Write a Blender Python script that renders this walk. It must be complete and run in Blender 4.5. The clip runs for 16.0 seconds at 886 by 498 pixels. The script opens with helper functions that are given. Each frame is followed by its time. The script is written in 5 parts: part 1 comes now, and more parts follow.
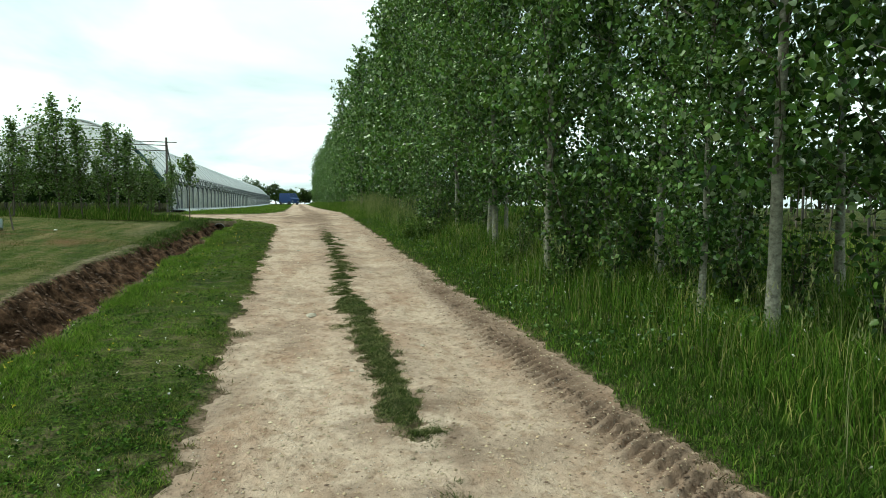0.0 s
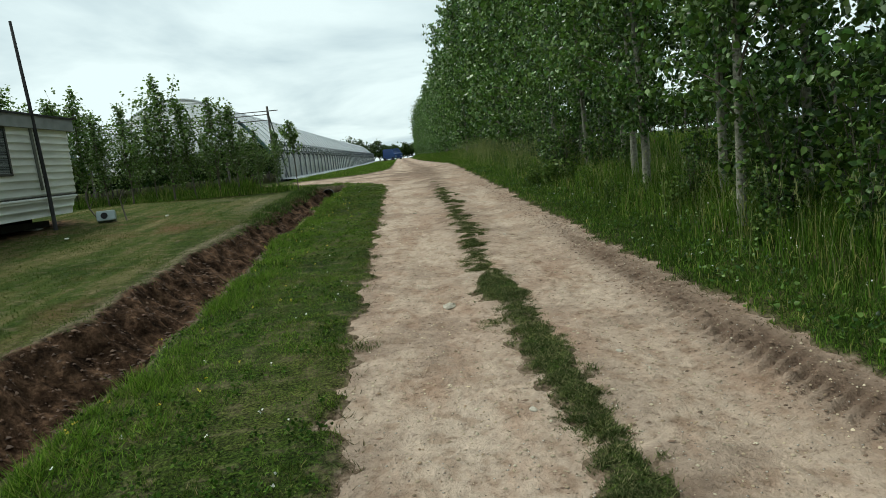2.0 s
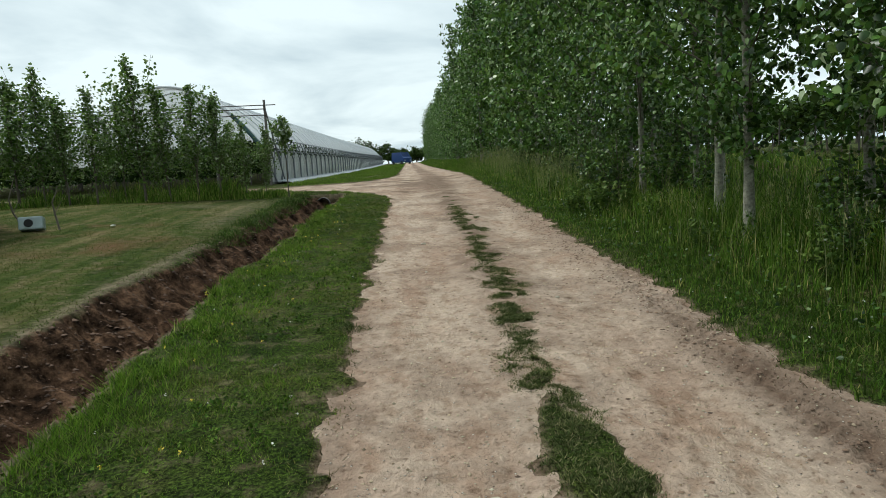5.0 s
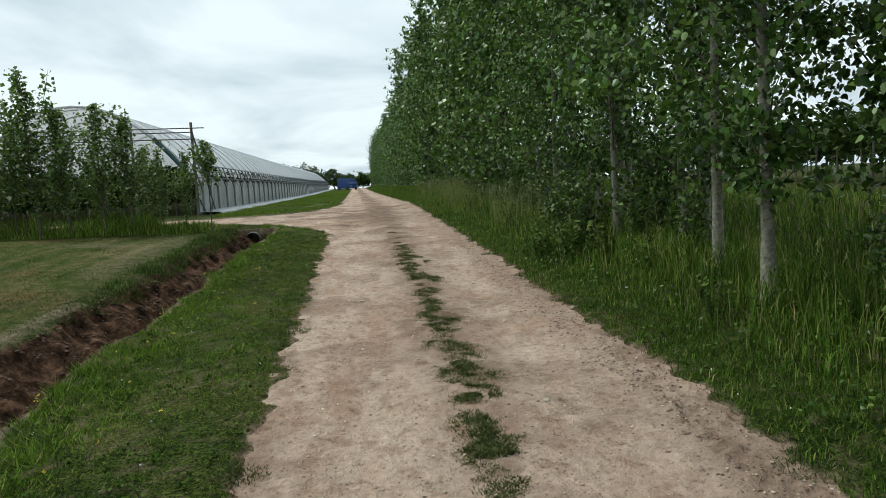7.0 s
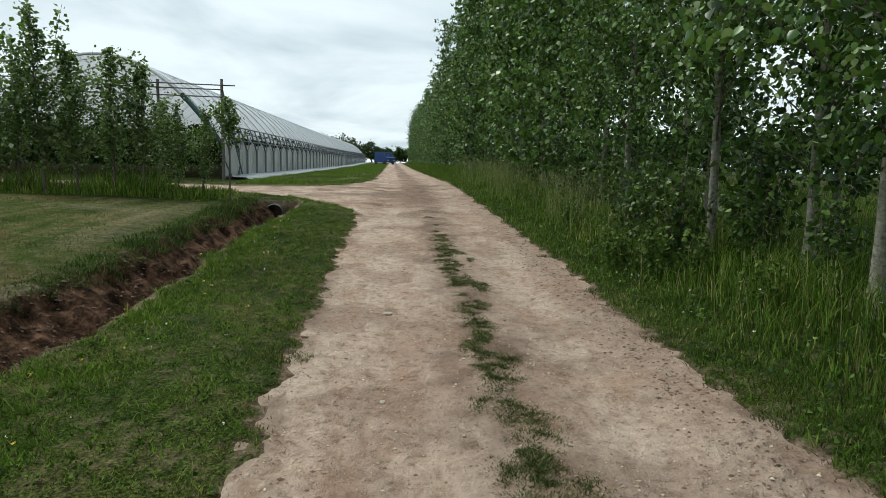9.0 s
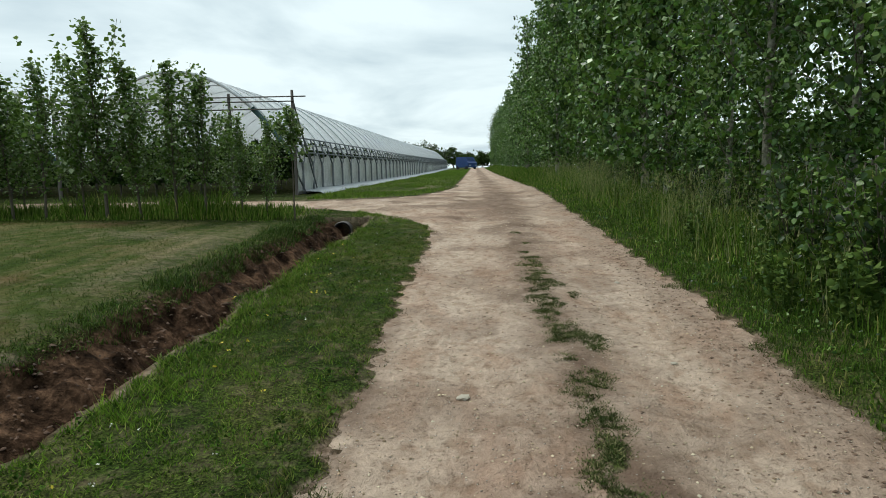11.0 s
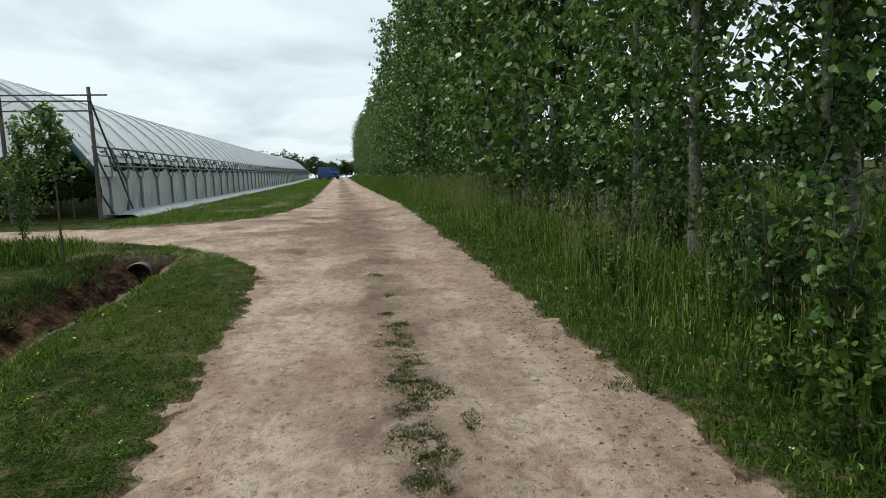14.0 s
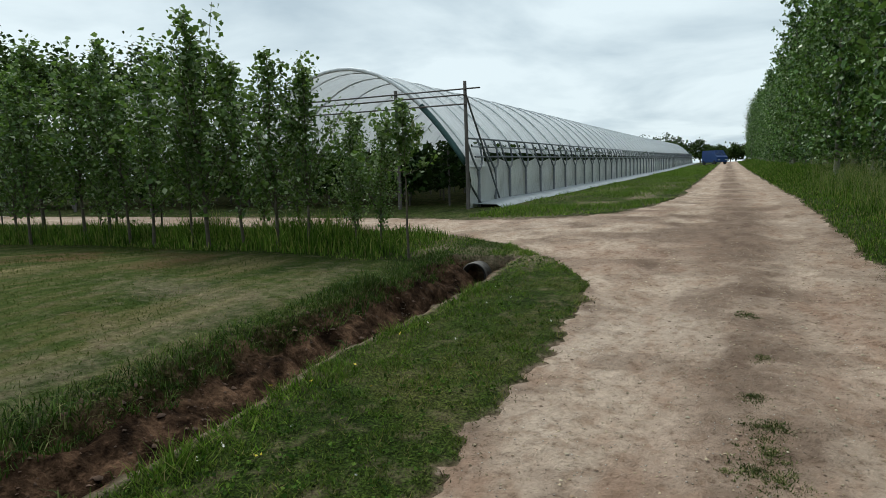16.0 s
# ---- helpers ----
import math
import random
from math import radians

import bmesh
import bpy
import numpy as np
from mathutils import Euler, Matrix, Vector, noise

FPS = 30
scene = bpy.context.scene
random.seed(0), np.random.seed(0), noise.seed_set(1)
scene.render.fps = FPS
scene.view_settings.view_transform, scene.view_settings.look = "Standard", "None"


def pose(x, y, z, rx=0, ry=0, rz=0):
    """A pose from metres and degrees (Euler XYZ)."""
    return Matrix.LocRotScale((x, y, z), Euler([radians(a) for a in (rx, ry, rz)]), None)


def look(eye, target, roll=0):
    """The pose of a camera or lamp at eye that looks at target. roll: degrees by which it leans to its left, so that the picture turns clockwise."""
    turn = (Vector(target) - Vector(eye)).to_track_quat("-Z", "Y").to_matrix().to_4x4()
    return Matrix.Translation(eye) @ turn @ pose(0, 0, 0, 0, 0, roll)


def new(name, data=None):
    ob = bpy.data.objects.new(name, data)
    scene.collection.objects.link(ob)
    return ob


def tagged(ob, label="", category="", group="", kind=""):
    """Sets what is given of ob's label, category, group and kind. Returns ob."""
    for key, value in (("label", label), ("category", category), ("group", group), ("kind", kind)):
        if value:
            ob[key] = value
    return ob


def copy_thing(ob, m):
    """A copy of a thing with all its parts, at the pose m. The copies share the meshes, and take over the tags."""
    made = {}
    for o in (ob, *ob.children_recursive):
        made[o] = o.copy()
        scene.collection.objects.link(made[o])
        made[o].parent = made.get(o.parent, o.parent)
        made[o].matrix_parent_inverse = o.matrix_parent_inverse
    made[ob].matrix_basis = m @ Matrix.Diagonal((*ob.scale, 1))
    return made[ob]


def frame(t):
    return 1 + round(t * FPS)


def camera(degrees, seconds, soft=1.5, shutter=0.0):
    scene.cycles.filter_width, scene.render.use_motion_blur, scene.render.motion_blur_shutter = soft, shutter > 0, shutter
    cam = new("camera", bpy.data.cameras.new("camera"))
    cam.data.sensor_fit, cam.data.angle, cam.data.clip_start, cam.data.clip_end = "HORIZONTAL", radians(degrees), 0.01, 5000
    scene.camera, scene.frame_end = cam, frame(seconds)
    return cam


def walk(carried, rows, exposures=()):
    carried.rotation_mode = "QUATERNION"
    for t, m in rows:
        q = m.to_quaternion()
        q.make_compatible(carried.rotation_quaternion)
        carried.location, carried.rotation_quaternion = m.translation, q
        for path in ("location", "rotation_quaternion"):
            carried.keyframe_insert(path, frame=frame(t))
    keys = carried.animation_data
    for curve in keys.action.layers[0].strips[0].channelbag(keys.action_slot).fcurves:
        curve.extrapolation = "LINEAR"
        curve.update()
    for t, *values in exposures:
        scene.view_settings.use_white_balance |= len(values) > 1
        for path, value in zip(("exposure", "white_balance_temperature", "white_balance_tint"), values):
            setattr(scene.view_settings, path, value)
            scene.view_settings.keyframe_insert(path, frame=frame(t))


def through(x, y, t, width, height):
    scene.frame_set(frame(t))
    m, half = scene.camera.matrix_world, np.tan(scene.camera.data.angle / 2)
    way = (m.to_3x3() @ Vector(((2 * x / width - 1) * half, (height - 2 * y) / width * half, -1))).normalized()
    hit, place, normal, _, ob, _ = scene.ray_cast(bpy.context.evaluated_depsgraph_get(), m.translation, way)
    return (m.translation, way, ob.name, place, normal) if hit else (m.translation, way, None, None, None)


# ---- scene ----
cam = camera(71.4, 16.0, soft=0.8)
METRES, EYE, TILT, LEAN, TURN = 15.57, 1.6, 0.0, 0.0, -13.4
ROWS = [
    (0.0, 0.0, 0.0, 0.0, 0.01, -2.9, -0.27),
    (0.5, -0.01, 0.0265, 0.0014, 4.85, -7.48, 3.79),
    (1.0, -0.0201, 0.0621, 0.0036, 12.53, -6.47, 3.54),
    (1.5, -0.0301, 0.0872, 0.0024, 11.97, -5.63, 2.7),
    (2.0, -0.0373, 0.1172, 0.0067, 9.45, -7.6, 6.05),
    (2.5, -0.0433, 0.1521, 0.0097, 12.66, -6.88, 3.68),
    (3.0, -0.0545, 0.184, 0.0111, 11.41, -5.94, 2.95),
    (3.5, -0.0619, 0.2143, 0.0122, 10.04, -8.09, 5.91),
    (6.0, -0.0919, 0.3636, 0.0244, 9.91, -6.44, 1.1),
    (6.5, -0.0961, 0.3903, 0.0271, 5.58, -8.21, 4.14),
    (7.0, -0.0979, 0.4247, 0.0312, 5.35, -4.97, 2.93),
    (7.5, -0.1078, 0.4568, 0.0313, 4.8, -3.02, 0.89),
    (8.0, -0.116, 0.4822, 0.0328, 3.26, -6.58, 2.95),
    (8.5, -0.1205, 0.5125, 0.0339, 6.7, -6.88, 0.22),
    (11.0, -0.1486, 0.6623, 0.0405, 16.29, -6.43, 1.09),
    (11.5, -0.1542, 0.6912, 0.0447, 24.08, -8.3, 1.12),
    (12.0, -0.1651, 0.7227, 0.0448, 22.29, -5.91, -1.8),
    (12.5, -0.1677, 0.7547, 0.0458, 13.09, -4.54, 2.43),
    (13.0, -0.1676, 0.7877, 0.0501, 12.7, -6.89, 1.85),
    (13.5, -0.1715, 0.8189, 0.0501, 5.61, -6.96, -1.8),
    (14.0, -0.1725, 0.85, 0.0528, 3.91, -5.98, 2.04),
    (14.5, -0.1741, 0.8793, 0.0555, 13.32, -8.52, 2.19),
    (15.0, -0.1868, 0.9127, 0.0612, 22.79, -9.26, 1.11),
    (15.5, -0.1875, 0.9344, 0.0609, 34.18, -5.3, 4.48),
    (16.0, -0.1855, 0.9672, 0.063, 38.04, -6.26, 1.68),
]
walk(cam, [(t, pose(0, 0, EYE, TILT, LEAN, TURN) @ pose(METRES * x, METRES * y, METRES * z, 90 + pitch, roll, yaw)) for t, x, y, z, yaw, pitch, roll in ROWS],
     exposures=[(0.0, 0.39, 6570, -7), (0.5, 0.23, 6570, -5), (1.2, 0.05, 6470, -1), (2.0, 0.05, 6420, 1), (2.5, -0.05, 6370, 3), (3.0, 0.02, 6370, 4), (3.5, 0.07, 6370, 4), (8.0, 0.05, 6370, 8), (11.0, 0.07, 6370, 5), (11.6, -0.07, 6370, 4), (12.1, 0.03, 6370, 5), (12.6, -0.13, 6370, 5), (13.5, -0.05, 6370, 9), (14.0, 0.03, 6370, 8), (14.5, -0.13, 6370, 7), (15.2, 0.07, 6270, 7), (16.0, -0.07, 6270, 7)])

# ---- world, sun, exposure ----
SUN_EL, SUN_AZ = 58.0, -50.0
world = bpy.data.worlds.new("overcast_sky")
scene.world = world
world.use_nodes = True
wn, wl = world.node_tree.nodes, world.node_tree.links
wn.clear()
w_out = wn.new("ShaderNodeOutputWorld")
w_bg = wn.new("ShaderNodeBackground")
w_sky = wn.new("ShaderNodeTexSky")
w_sky.sky_type = "NISHITA"
w_sky.sun_disc = False
w_sky.sun_elevation = radians(SUN_EL)
w_sky.sun_rotation = radians(SUN_AZ)
w_sky.air_density, w_sky.dust_density = 1.0, 3.0
w_tc = wn.new("ShaderNodeTexCoord")
w_sep = wn.new("ShaderNodeSeparateXYZ")
wl.new(w_tc.outputs["Generated"], w_sep.inputs[0])
w_zup = wn.new("ShaderNodeMath")
w_zup.operation = "MAXIMUM"
w_zup.inputs[1].default_value = 0.0
wl.new(w_sep.outputs["Z"], w_zup.inputs[0])
w_zoff = wn.new("ShaderNodeMath")
w_zoff.inputs[1].default_value = 0.16
wl.new(w_zup.outputs[0], w_zoff.inputs[0])
w_flat = wn.new("ShaderNodeCombineXYZ")
for axis in ("X", "Y"):
    w_div = wn.new("ShaderNodeMath")
    w_div.operation = "DIVIDE"
    wl.new(w_sep.outputs[axis], w_div.inputs[0])
    wl.new(w_zoff.outputs[0], w_div.inputs[1])
    wl.new(w_div.outputs[0], w_flat.inputs[axis])
w_noise = wn.new("ShaderNodeTexNoise")
w_noise.inputs["Scale"].default_value = 0.85
w_noise.inputs["Detail"].default_value = 6.0
w_noise.inputs["Roughness"].default_value = 0.52
w_noise.inputs["Distortion"].default_value = 0.35
wl.new(w_flat.outputs[0], w_noise.inputs["Vector"])
w_ramp = wn.new("ShaderNodeValToRGB")
w_ramp.color_ramp.elements[0].position, w_ramp.color_ramp.elements[0].color = 0.32, (0.52, 0.63, 0.70, 1)
w_ramp.color_ramp.elements[1].position, w_ramp.color_ramp.elements[1].color = 0.56, (0.91, 1.01, 1.04, 1)
wl.new(w_noise.outputs["Fac"], w_ramp.inputs[0])
# the blue sky only shimmers through the cloud deck
w_dim = wn.new("ShaderNodeMixRGB")
w_dim.blend_type = "MULTIPLY"
w_dim.inputs["Fac"].default_value = 1.0
w_dim.inputs["Color2"].default_value = (0.08, 0.08, 0.08, 1)
wl.new(w_sky.outputs[0], w_dim.inputs["Color1"])
w_mix = wn.new("ShaderNodeMixRGB")
w_mix.inputs["Fac"].default_value = 0.9
wl.new(w_dim.outputs[0], w_mix.inputs["Color1"])
wl.new(w_ramp.outputs[0], w_mix.inputs["Color2"])
w_bg.inputs["Strength"].default_value = 1.0
wl.new(w_mix.outputs[0], w_bg.inputs["Color"])
wl.new(w_bg.outputs[0], w_out.inputs["Surface"])

sun_data = bpy.data.lights.new("sun", "SUN")
sun_data.energy, sun_data.angle, sun_data.color = 2.2, radians(14), (1.0, 0.98, 0.91)
sun = new("sun", sun_data)
_el, _az = radians(SUN_EL), radians(SUN_AZ)
sun.matrix_world = look((math.sin(_az) * math.cos(_el) * 60, math.cos(_az) * math.cos(_el) * 60, math.sin(_el) * 60), (0, 0, 0))

# ---- small tools ----
RNG = np.random.default_rng(7)


def vnoise(x, y, scale=1.0, seed=0):
    """Smooth value noise in 0..1 on arrays."""
    x, y = np.asarray(x, float) / scale, np.asarray(y, float) / scale
    xi, yi = np.floor(x).astype(np.int64), np.floor(y).astype(np.int64)
    fx, fy = x - xi, y - yi
    fx, fy = fx * fx * (3 - 2 * fx), fy * fy * (3 - 2 * fy)

    def h(a, b):
        n = (a * 374761393 + b * 668265263 + seed * 144665) & 0x7FFFFFFF
        n = ((n ^ (n >> 13)) * 1274126177) & 0x7FFFFFFF
        return ((n ^ (n >> 16)) & 0xFFFF) / 65535.0

    return (h(xi, yi) * (1 - fx) + h(xi + 1, yi) * fx) * (1 - fy) + (h(xi, yi + 1) * (1 - fx) + h(xi + 1, yi + 1) * fx) * fy


def fbm(x, y, scale=1.0, seed=0, octaves=4):
    total, amp, norm = 0.0, 1.0, 0.0
    for k in range(octaves):
        total = total + amp * vnoise(x, y, scale / 2 ** k, seed + 17 * k)
        norm, amp = norm + amp, amp * 0.5
    return total / norm


def smooth(v, a, b):
    u = np.clip((np.asarray(v, float) - a) / (b - a), 0, 1)
    return u * u * (3 - 2 * u)


def mesh_np(name, verts, faces, material=None, smooth_shade=False):
    """A mesh from arrays: vertices (n, 3) and faces (m, k), all with k corners."""
    verts, faces = np.asarray(verts, np.float32), np.asarray(faces, np.int32)
    me = bpy.data.meshes.new(name)
    k = faces.shape[1]
    me.vertices.add(len(verts))
    me.vertices.foreach_set("co", verts.ravel())
    me.loops.add(faces.size)
    me.loops.foreach_set("vertex_index", faces.ravel())
    me.polygons.add(len(faces))
    me.polygons.foreach_set("loop_start", np.arange(0, faces.size, k, dtype=np.int32))
    if smooth_shade:
        me.polygons.foreach_set("use_smooth", np.ones(len(faces), bool))
    me.update(calc_edges=True)
    me.validate()
    if material:
        me.materials.append(material)
    return me


def part_np(name, verts, faces, material, parent=None, label="", smooth_shade=False):
    ob = new(name, mesh_np(name, verts, faces, material, smooth_shade))
    if parent is not None:
        ob.parent = parent
    return tagged(ob, label)


def part(name, bm, material, parent, label="", smooth_shade=False):
    """Links a bmesh as one mesh object under a thing or a part."""
    me = bpy.data.meshes.new(name)
    bmesh.ops.recalc_face_normals(bm, faces=bm.faces)
    bm.to_mesh(me)
    bm.free()
    for p in me.polygons:
        p.use_smooth = smooth_shade
    if material:
        me.materials.append(material)
    ob = new(name, me)
    if parent is not None:
        ob.parent = parent
    return tagged(ob, label)


def thing(name, at=(0, 0, 0), label="", category="", group="", kind="", rz=0):
    ob = new(name)
    ob.empty_display_size = 0.2
    ob.matrix_basis = pose(*at, 0, 0, rz)
    return tagged(ob, label, category, group, kind)


def box(bm, x0, x1, y0, y1, z0, z1, bevel=0.0):
    made = bmesh.ops.create_cube(bm, size=1.0, matrix=Matrix.Translation(((x0 + x1) / 2, (y0 + y1) / 2, (z0 + z1) / 2)) @ Matrix.Diagonal((x1 - x0, y1 - y0, z1 - z0, 1)))
    if bevel:
        edges = {e for v in made["verts"] for e in v.link_edges}
        bmesh.ops.bevel(bm, geom=list(edges), offset=bevel, segments=2, affect="EDGES", profile=0.6)
    return bm


def tube_arrays(points, radii, sides=6):
    """A tapered tube along points, as arrays of vertices and quads, closed at its ends."""
    pts = np.asarray(points, float)
    n = len(pts)
    tangent = np.gradient(pts, axis=0)
    tangent /= np.linalg.norm(tangent, axis=1)[:, None] + 1e-9
    ref = np.array([0.0, 0, 1]) if abs(tangent[:, 2]).mean() < 0.8 else np.array([1.0, 0, 0])
    u = np.cross(tangent, ref)
    u /= np.linalg.norm(u, axis=1)[:, None] + 1e-9
    v = np.cross(tangent, u)
    a = np.arange(sides) * 2 * math.pi / sides
    ring = u[:, None, :] * np.cos(a)[None, :, None] + v[:, None, :] * np.sin(a)[None, :, None]
    verts = (pts[:, None, :] + ring * np.broadcast_to(radii, n)[:, None, None]).reshape(-1, 3)
    i, j = np.meshgrid(np.arange(n - 1), np.arange(sides), indexing="ij")
    j2 = (j + 1) % sides
    faces = np.stack([i * sides + j, i * sides + j2, (i + 1) * sides + j2, (i + 1) * sides + j], -1).reshape(-1, 4)
    caps = []
    for s in (0, (n - 1) * sides):
        for q in range(1, sides - 1, 2):
            caps.append([s, s + q, s + q + 1, s + (q + 2) % sides if q + 2 < sides else s + q + 1])
    caps = [c for c in caps if len(set(c)) == 4]
    if caps:
        faces = np.vstack([faces, caps])
    return verts, faces


def join(pieces):
    verts, faces, base = [], [], 0
    for v, f in pieces:
        verts.append(v)
        faces.append(np.asarray(f) + base)
        base += len(v)
    return np.vstack(verts), np.vstack(faces)


def leaves(rng, centres, size, fine=True, droop=0.35):
    """Leaves at centres: each its own folded blade, heart-shaped when fine, else a kite."""
    n = len(centres)
    az = rng.uniform(0, 2 * math.pi, n)
    tilt = rng.normal(-droop, 0.55, n)
    along = np.stack([np.cos(az) * np.cos(tilt), np.sin(az) * np.cos(tilt), np.sin(tilt)], 1)
    side = np.stack([-np.sin(az), np.cos(az), np.zeros(n)], 1)
    roll = rng.normal(0, 0.8, n)[:, None]
    up = np.cross(side, along)
    side, up = side * np.cos(roll) + up * np.sin(roll), up * np.cos(roll) - side * np.sin(roll)
    s = (size * rng.uniform(0.6, 1.3, n))[:, None]
    if fine:
        shape = [(0, 0, 0), (-0.40, 0.16, 0.07), (-0.36, 0.55, 0.06), (0, 1.05, -0.10), (0.36, 0.55, 0.06), (0.40, 0.16, 0.07)]
        quads = [(0, 1, 2, 3), (0, 3, 4, 5)]
    else:
        shape = [(0, 0, 0), (-0.42, 0.40, 0.08), (0, 1.0, -0.06), (0.42, 0.40, 0.08)]
        quads = [(0, 1, 2, 3)]
    verts = np.stack([centres + s * (side * a + along * b + up * c) for a, b, c in shape], 1)
    faces = (np.arange(n)[:, None, None] * len(shape) + np.array(quads)[None]).reshape(-1, 4)
    return verts.reshape(-1, 3), faces


# ---- lie of the land ----
_ys = np.arange(-400, 1500, 0.25)
_slope = np.interp(_ys, [-40, -20, 26, 34, 65, 110, 160, 230], [0, 0.059, 0.059, 0.021, 0.021, 0.027, 0.024, 0.0])
_zs = np.concatenate([[0], np.cumsum((_slope[1:] + _slope[:-1]) / 2 * 0.25)])
_zs -= np.interp(0, _ys, _zs)


def rise(y):
    return np.interp(y, _ys, _zs)


def road_field(x, y):
    """Metres inside the edge of the track or the side lane; negative on the grass."""
    main = np.minimum(x + 0.65, 2.33 - x)
    low = np.interp(-x, [0.3, 0.65, 0.82, 1.58, 2.63, 4.0, 5.4, 11, 60], [21.0, 22.0, 22.64, 24.0, 25.1, 26.1, 26.6, 27.1, 29.0])
    high = np.interp(-x, [0.3, 0.65, 1.0, 1.54, 2.5, 3.78, 7, 13, 60], [40.0, 35.4, 32.0, 30.1, 29.1, 28.6, 28.9, 29.3, 31.5])
    lane = np.where(x < 0.2, np.minimum(y - low, high - y) * 0.8, -9)
    return np.maximum(main, np.where(x < -60, -9, lane))


def strip_field(x, y):
    """Metres inside the grass strip between the wheel tracks."""
    centre = np.interp(y, [3, 4, 5.4, 6.7, 9.8, 11, 13, 15.5, 18, 19, 21.7], [0.77, 0.73, 0.76, 0.70, 0.68, 0.82, 0.80, 0.90, 0.90, 0.94, 0.89]) + 0.08 * (vnoise(x * 0, y, 0.8, 5) - 0.5)
    half = np.interp(y, [2, 3.3, 3.6, 4.2, 4.7, 5.2, 7, 9, 11, 13, 14, 15], [0.06, 0.05, 0.0, 0.06, 0.06, 0.12, 0.15, 0.12, 0.10, 0.07, -0.05, -0.3])
    half = half + 0.16 * (vnoise(x * 0, y, 0.45, 9) - 0.5) - 0.2 * smooth(y, 7.5, 10) * smooth(vnoise(x * 0, y, 0.45, 10), 0.55, 0.75)
    return half - abs(x - centre)


def ragged_edge(x, y):
    """How far the grass edge wanders, in metres."""
    return 0.18 * (fbm(x, y, 0.6, 6) - 0.5) + 0.26 * (fbm(x, y, 0.12, 8, 3) - 0.5)


def ditch_centre(y):
    return -2.78 + 0.07 * np.sin(y * 0.9) + 0.10 * (vnoise(np.zeros_like(y), y, 1.3, 3) - 0.5)


def ditch_field(x, y):
    """Metres inside the edge of the open ditch."""
    lip = np.interp(y, [-30, 5, 12, 18, 22, 24.3], [0.42, 0.42, 0.42, 0.52, 0.60, 0.60])
    far = np.interp(y, [-30, 8, 12, 18, 22, 24.3], [0.72, 0.72, 0.55, 0.55, 0.5, 0.45])
    c = ditch_centre(y)
    wob = 0.28 * (fbm(x, y, 0.8, 11) - 0.5) + 0.14 * (fbm(x, y, 0.22, 12, 3) - 0.5)
    return np.minimum(np.minimum(c + lip - x, x - (c - far)) + wob, (24.02 - y) * 3)


def ground_z(x, y):
    x, y = np.asarray(x, float), np.asarray(y, float)
    z = rise(y)
    z = z + 0.08 * np.clip(-3.1 - x, 0, 5.0) * (1 - smooth(y, 19, 25.5))
    z = z + 0.12 * smooth(x, 2.5, 4.2) + 0.04 * (fbm(x, y, 2.5, 2) - 0.5) + 0.012 * (fbm(x, y, 0.25, 4, 3) - 0.5)
    d = np.minimum(road_field(x, y), -strip_field(x, y))
    ragged = d + ragged_edge(x, y)
    z = z + np.clip(-ragged * 0.35, -0.05, 0.025)
    inside = ditch_field(x, y)
    c = ditch_centre(y)
    right_wall = np.clip((inside) / 0.16, 0, 1)
    left_wall = np.clip(inside / 0.62, 0, 1) ** 0.9
    depth = np.where(x > c - 0.02, right_wall, left_wall) * (0.47 + 0.08 * (fbm(x, y, 0.5, 21) - 0.5))
    depth = np.where(inside > 0, depth, 0)
    clods = (0.26 * (fbm(x, y, 0.30, 23, 4) - 0.5) + 0.15 * (vnoise(x, y, 0.14, 24) - 0.5)) * smooth(inside, 0.0, 0.12)
    heap = 0.05 * np.exp(-((x - (c - 0.72)) / 0.14) ** 2) * (y < 22) * (0.4 + vnoise(x, y, 0.4, 29))
    return z - depth + clods + heap


def road_z(x, y):
    x, y = np.asarray(x, float), np.asarray(y, float)
    z = rise(y) + 0.04 * (fbm(x, y, 2.5, 2) - 0.5)
    on_main = smooth(x, -0.9, -0.4)
    z = z - 0.025 * np.exp(-((x - 0.05) / 0.35) ** 2) * on_main - 0.03 * np.exp(-((x - 1.5) / 0.3) ** 2) * on_main
    z = z + 0.034 * (fbm(x, y, 0.30, 31, 3) - 0.5) + 0.020 * (fbm(x, y, 0.10, 33, 2) - 0.5)
    # tyre tread pressed into the soft right shoulder
    belt = np.exp(-((x - 2.03 - 0.05 * np.sin(y * 0.7)) / 0.17) ** 2)
    lugs = np.clip(2.4 * np.sin((y - 0.6 * x) * 2 * math.pi / 0.125 + 1.5 * vnoise(x, y, 0.6, 37)), -1, 1)
    strength = (0.35 + 0.65 * smooth(vnoise(x * 0, y, 2.2, 41), 0.15, 0.55)) * (1 - 0.75 * smooth(y, 9, 16))
    z = z + belt * strength * ((0.030 - 0.022 * smooth(y, 4.6, 6.8)) * lugs + 0.030 * (fbm(x, y, 0.15, 43, 3) - 0.42) + 0.050 * (vnoise(x, y, 0.055, 44) - 0.5))
    # a second tread mark where vehicles turn towards the lane
    mark = np.exp(-((x - 0.66 - 0.02 * (y - 19)) / 0.11) ** 2) * smooth(y, 17.5, 18.6) * (1 - smooth(y, 21, 22.4))
    return z + 0.011 * mark * np.clip(2 * np.sin((y + 0.7 * abs(x - 0.68)) * 2 * math.pi / 0.17), -1, 1)


# ---- materials ----
def material(name):
    m = bpy.data.materials.new(name)
    m.use_nodes = True
    n = m.node_tree.nodes
    return m, n, m.node_tree.links, n["Principled BSDF"]


